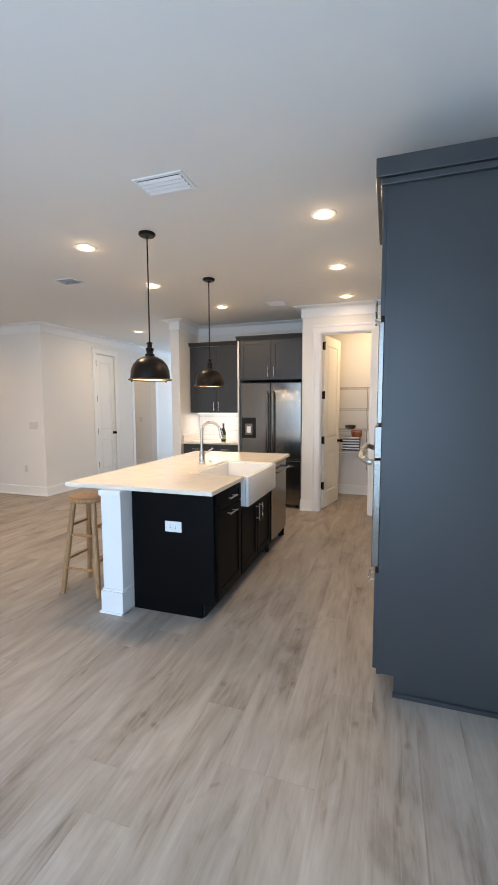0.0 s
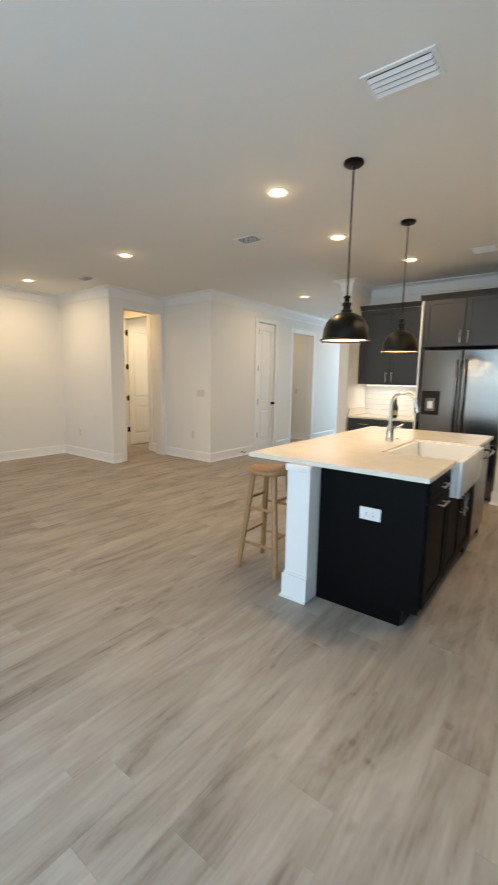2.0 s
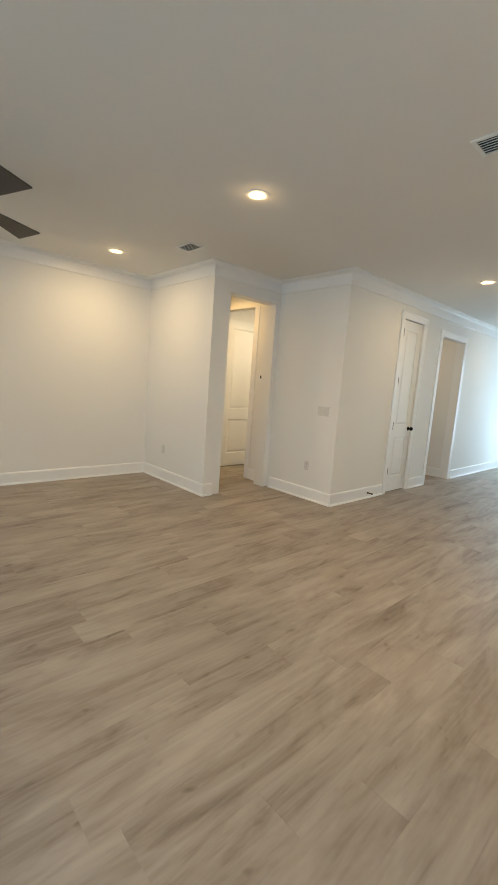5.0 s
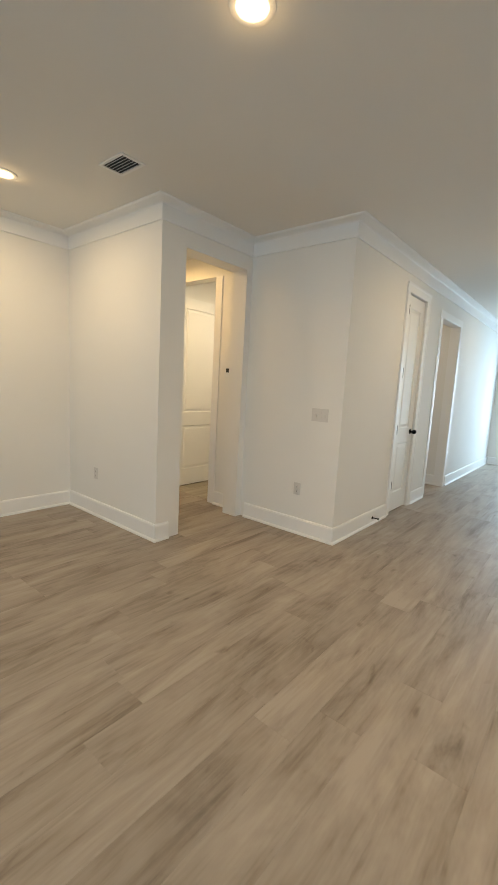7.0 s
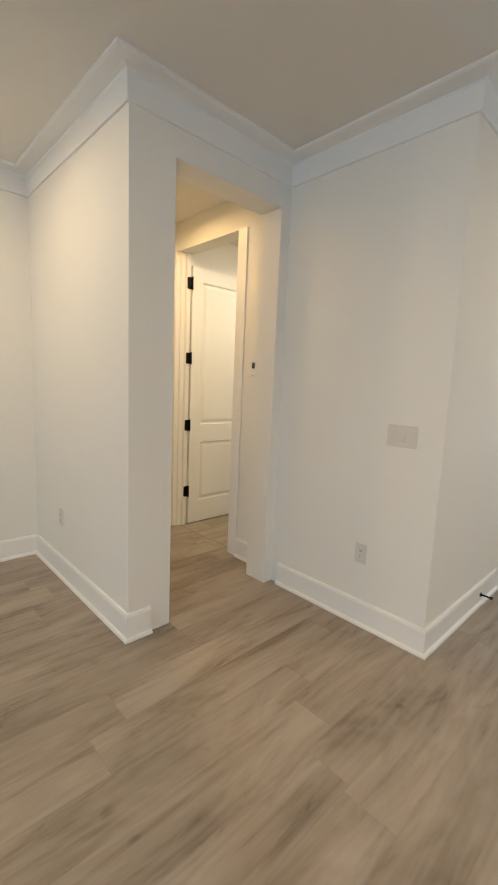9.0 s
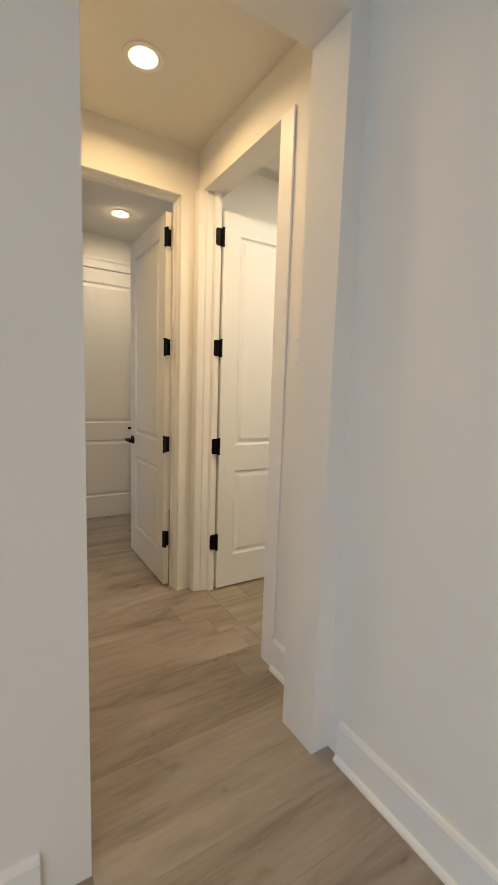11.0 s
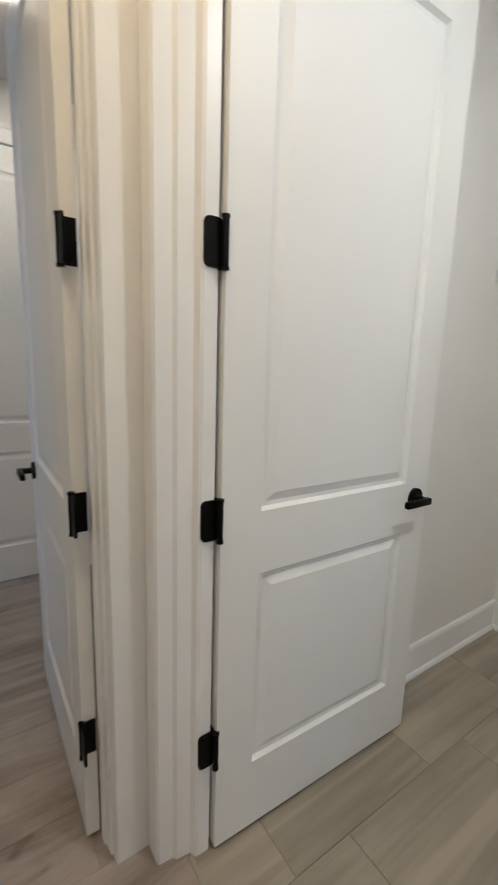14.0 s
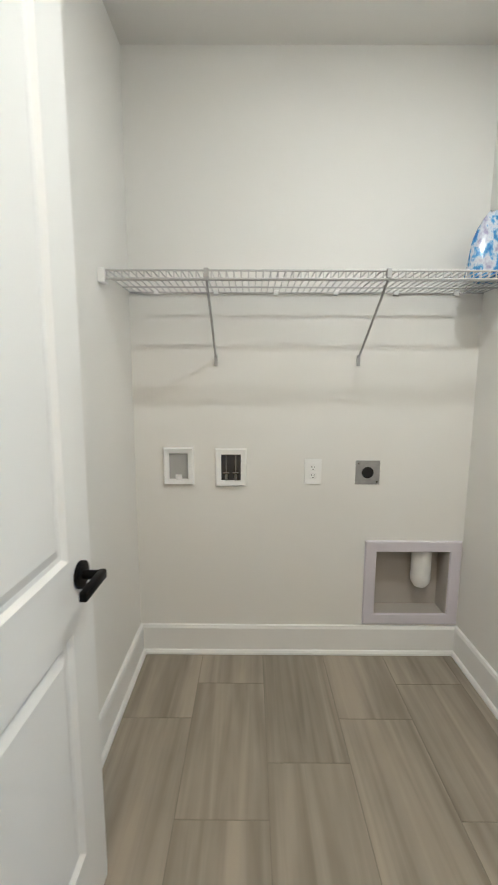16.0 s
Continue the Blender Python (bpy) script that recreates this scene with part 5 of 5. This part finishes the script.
def minus(r, h):
    """A rectangle less a hole."""
    x0, x1, y0, y1 = r
    a0, a1, b0, b1 = h
    if x1 <= a0 or x0 >= a1 or y1 <= b0 or y0 >= b1:
        return [r]
    out = []
    if y0 < b0:
        out.append((x0, x1, y0, b0))
    if y1 > b1:
        out.append((x0, x1, b1, y1))
    m0, m1 = max(y0, b0), min(y1, b1)
    if x0 < a0:
        out.append((x0, a0, m0, m1))
    if x1 > a1:
        out.append((a1, x1, m0, m1))
    return out


rng = random.Random(4)
TILED = (-7.93, -6.22, 5.572, 7.45)
PW, PL = 0.192, 1.32
planks = []
x = -9.78
while x < 0.50:
    y = -0.95 - rng.random() * PL
    while y < 12.05:
        r = (x, min(x + PW, 0.52), max(y, -0.95), min(y + PL, 12.05))
        planks += [q for q in minus(r, TILED) if q[1] - q[0] > .01 and q[3] - q[2] > .01]
        y += PL
    x += PW


def nearness(r):
    """Distance of a plank from the line walked through the rooms."""
    c = Vector(((r[0] + r[1]) / 2, (r[2] + r[3]) / 2))
    best = 99
    for a, b in (((-0.2, 0.6), (-0.6, 1.6)), ((-0.6, 1.4), (-3.4, 2.6)), ((-3.4, 2.6), (-5.4, 4.4)), ((-5.4, 4.4), (-8.0, 5.0)), ((-1.0, 2.0), (-0.7, 5.0))):
        a, b = Vector(a), Vector(b)
        k = max(0, min(1, (c - a).dot(b - a) / (b - a).length_squared))
        best = min(best, (c - a.lerp(b, k)).length)
    return best


planks.sort(key=nearness)
shared = {}
for r in planks[:300]:
    key = (round(r[1] - r[0], 3), round(r[3] - r[2], 3))
    if key not in shared:
        bm = bmesh.new()
        chamfered(bm, -key[0] / 2, key[0] / 2, -key[1] / 2, key[1] / 2, -0.012, 0.0)
        bmesh.ops.recalc_face_normals(bm, faces=bm.faces[:])
        me = bpy.data.meshes.new("plank")
        bm.to_mesh(me)
        bm.free()
        me.materials.append(PLANK)
        shared[key] = me
    ob = new("plank", shared[key])
    ob.location = ((r[0] + r[1]) / 2, (r[2] + r[3]) / 2, 0)
    ob.parent = subfloor
bm = bmesh.new()
for r in planks[300:]:
    chamfered(bm, *r, -0.012, 0.0)
rest = part("planks", bm, PLANK_REST, subfloor)
rest["kind"] = "stuff"
laundry_bed = simple("floor", [(TILED[0], TILED[1], TILED[2] + .002, TILED[3], -0.0115, -0.0016)], GROUT, "grey wood-look porcelain tile laundry floor", "floor", "structure")
seam = simple("trim", [(-7.757, -6.985, TILED[2] - .006, TILED[2] + .006, -0.004, 0.0025)], painted("threshold", (0.33, 0.29, 0.24), 0.4, 0.03), "slim metal floor transition strip", "threshold", "structure", bevel=0.001)
TW, TL = 0.30, 0.60
tshared = {}
x, col = -8.16, 2
while x < TILED[1]:
    y = 4.588 + 0.20 * (col % 3)
    while y < TILED[3]:
        r = (max(x, TILED[0]), min(x + TW - .003, TILED[1]), max(y, TILED[2] + .006), min(y + TL - .003, TILED[3]))
        if r[1] - r[0] > .01 and r[3] - r[2] > .01:
            key = (round(r[1] - r[0], 3), round(r[3] - r[2], 3))
            if key not in tshared:
                bm = bmesh.new()
                chamfered(bm, -key[0] / 2, key[0] / 2, -key[1] / 2, key[1] / 2, -0.0035, 0.0, 0.0006)
                bmesh.ops.recalc_face_normals(bm, faces=bm.faces[:])
                me = bpy.data.meshes.new("tile")
                bm.to_mesh(me)
                bm.free()
                me.materials.append(TILE)
                tshared[key] = me
            ob = new("tile", tshared[key])
            ob.location = ((r[0] + r[1]) / 2, (r[2] + r[3]) / 2, 0)
            ob.parent = laundry_bed
        y += TL
    x += TW
    col += 1
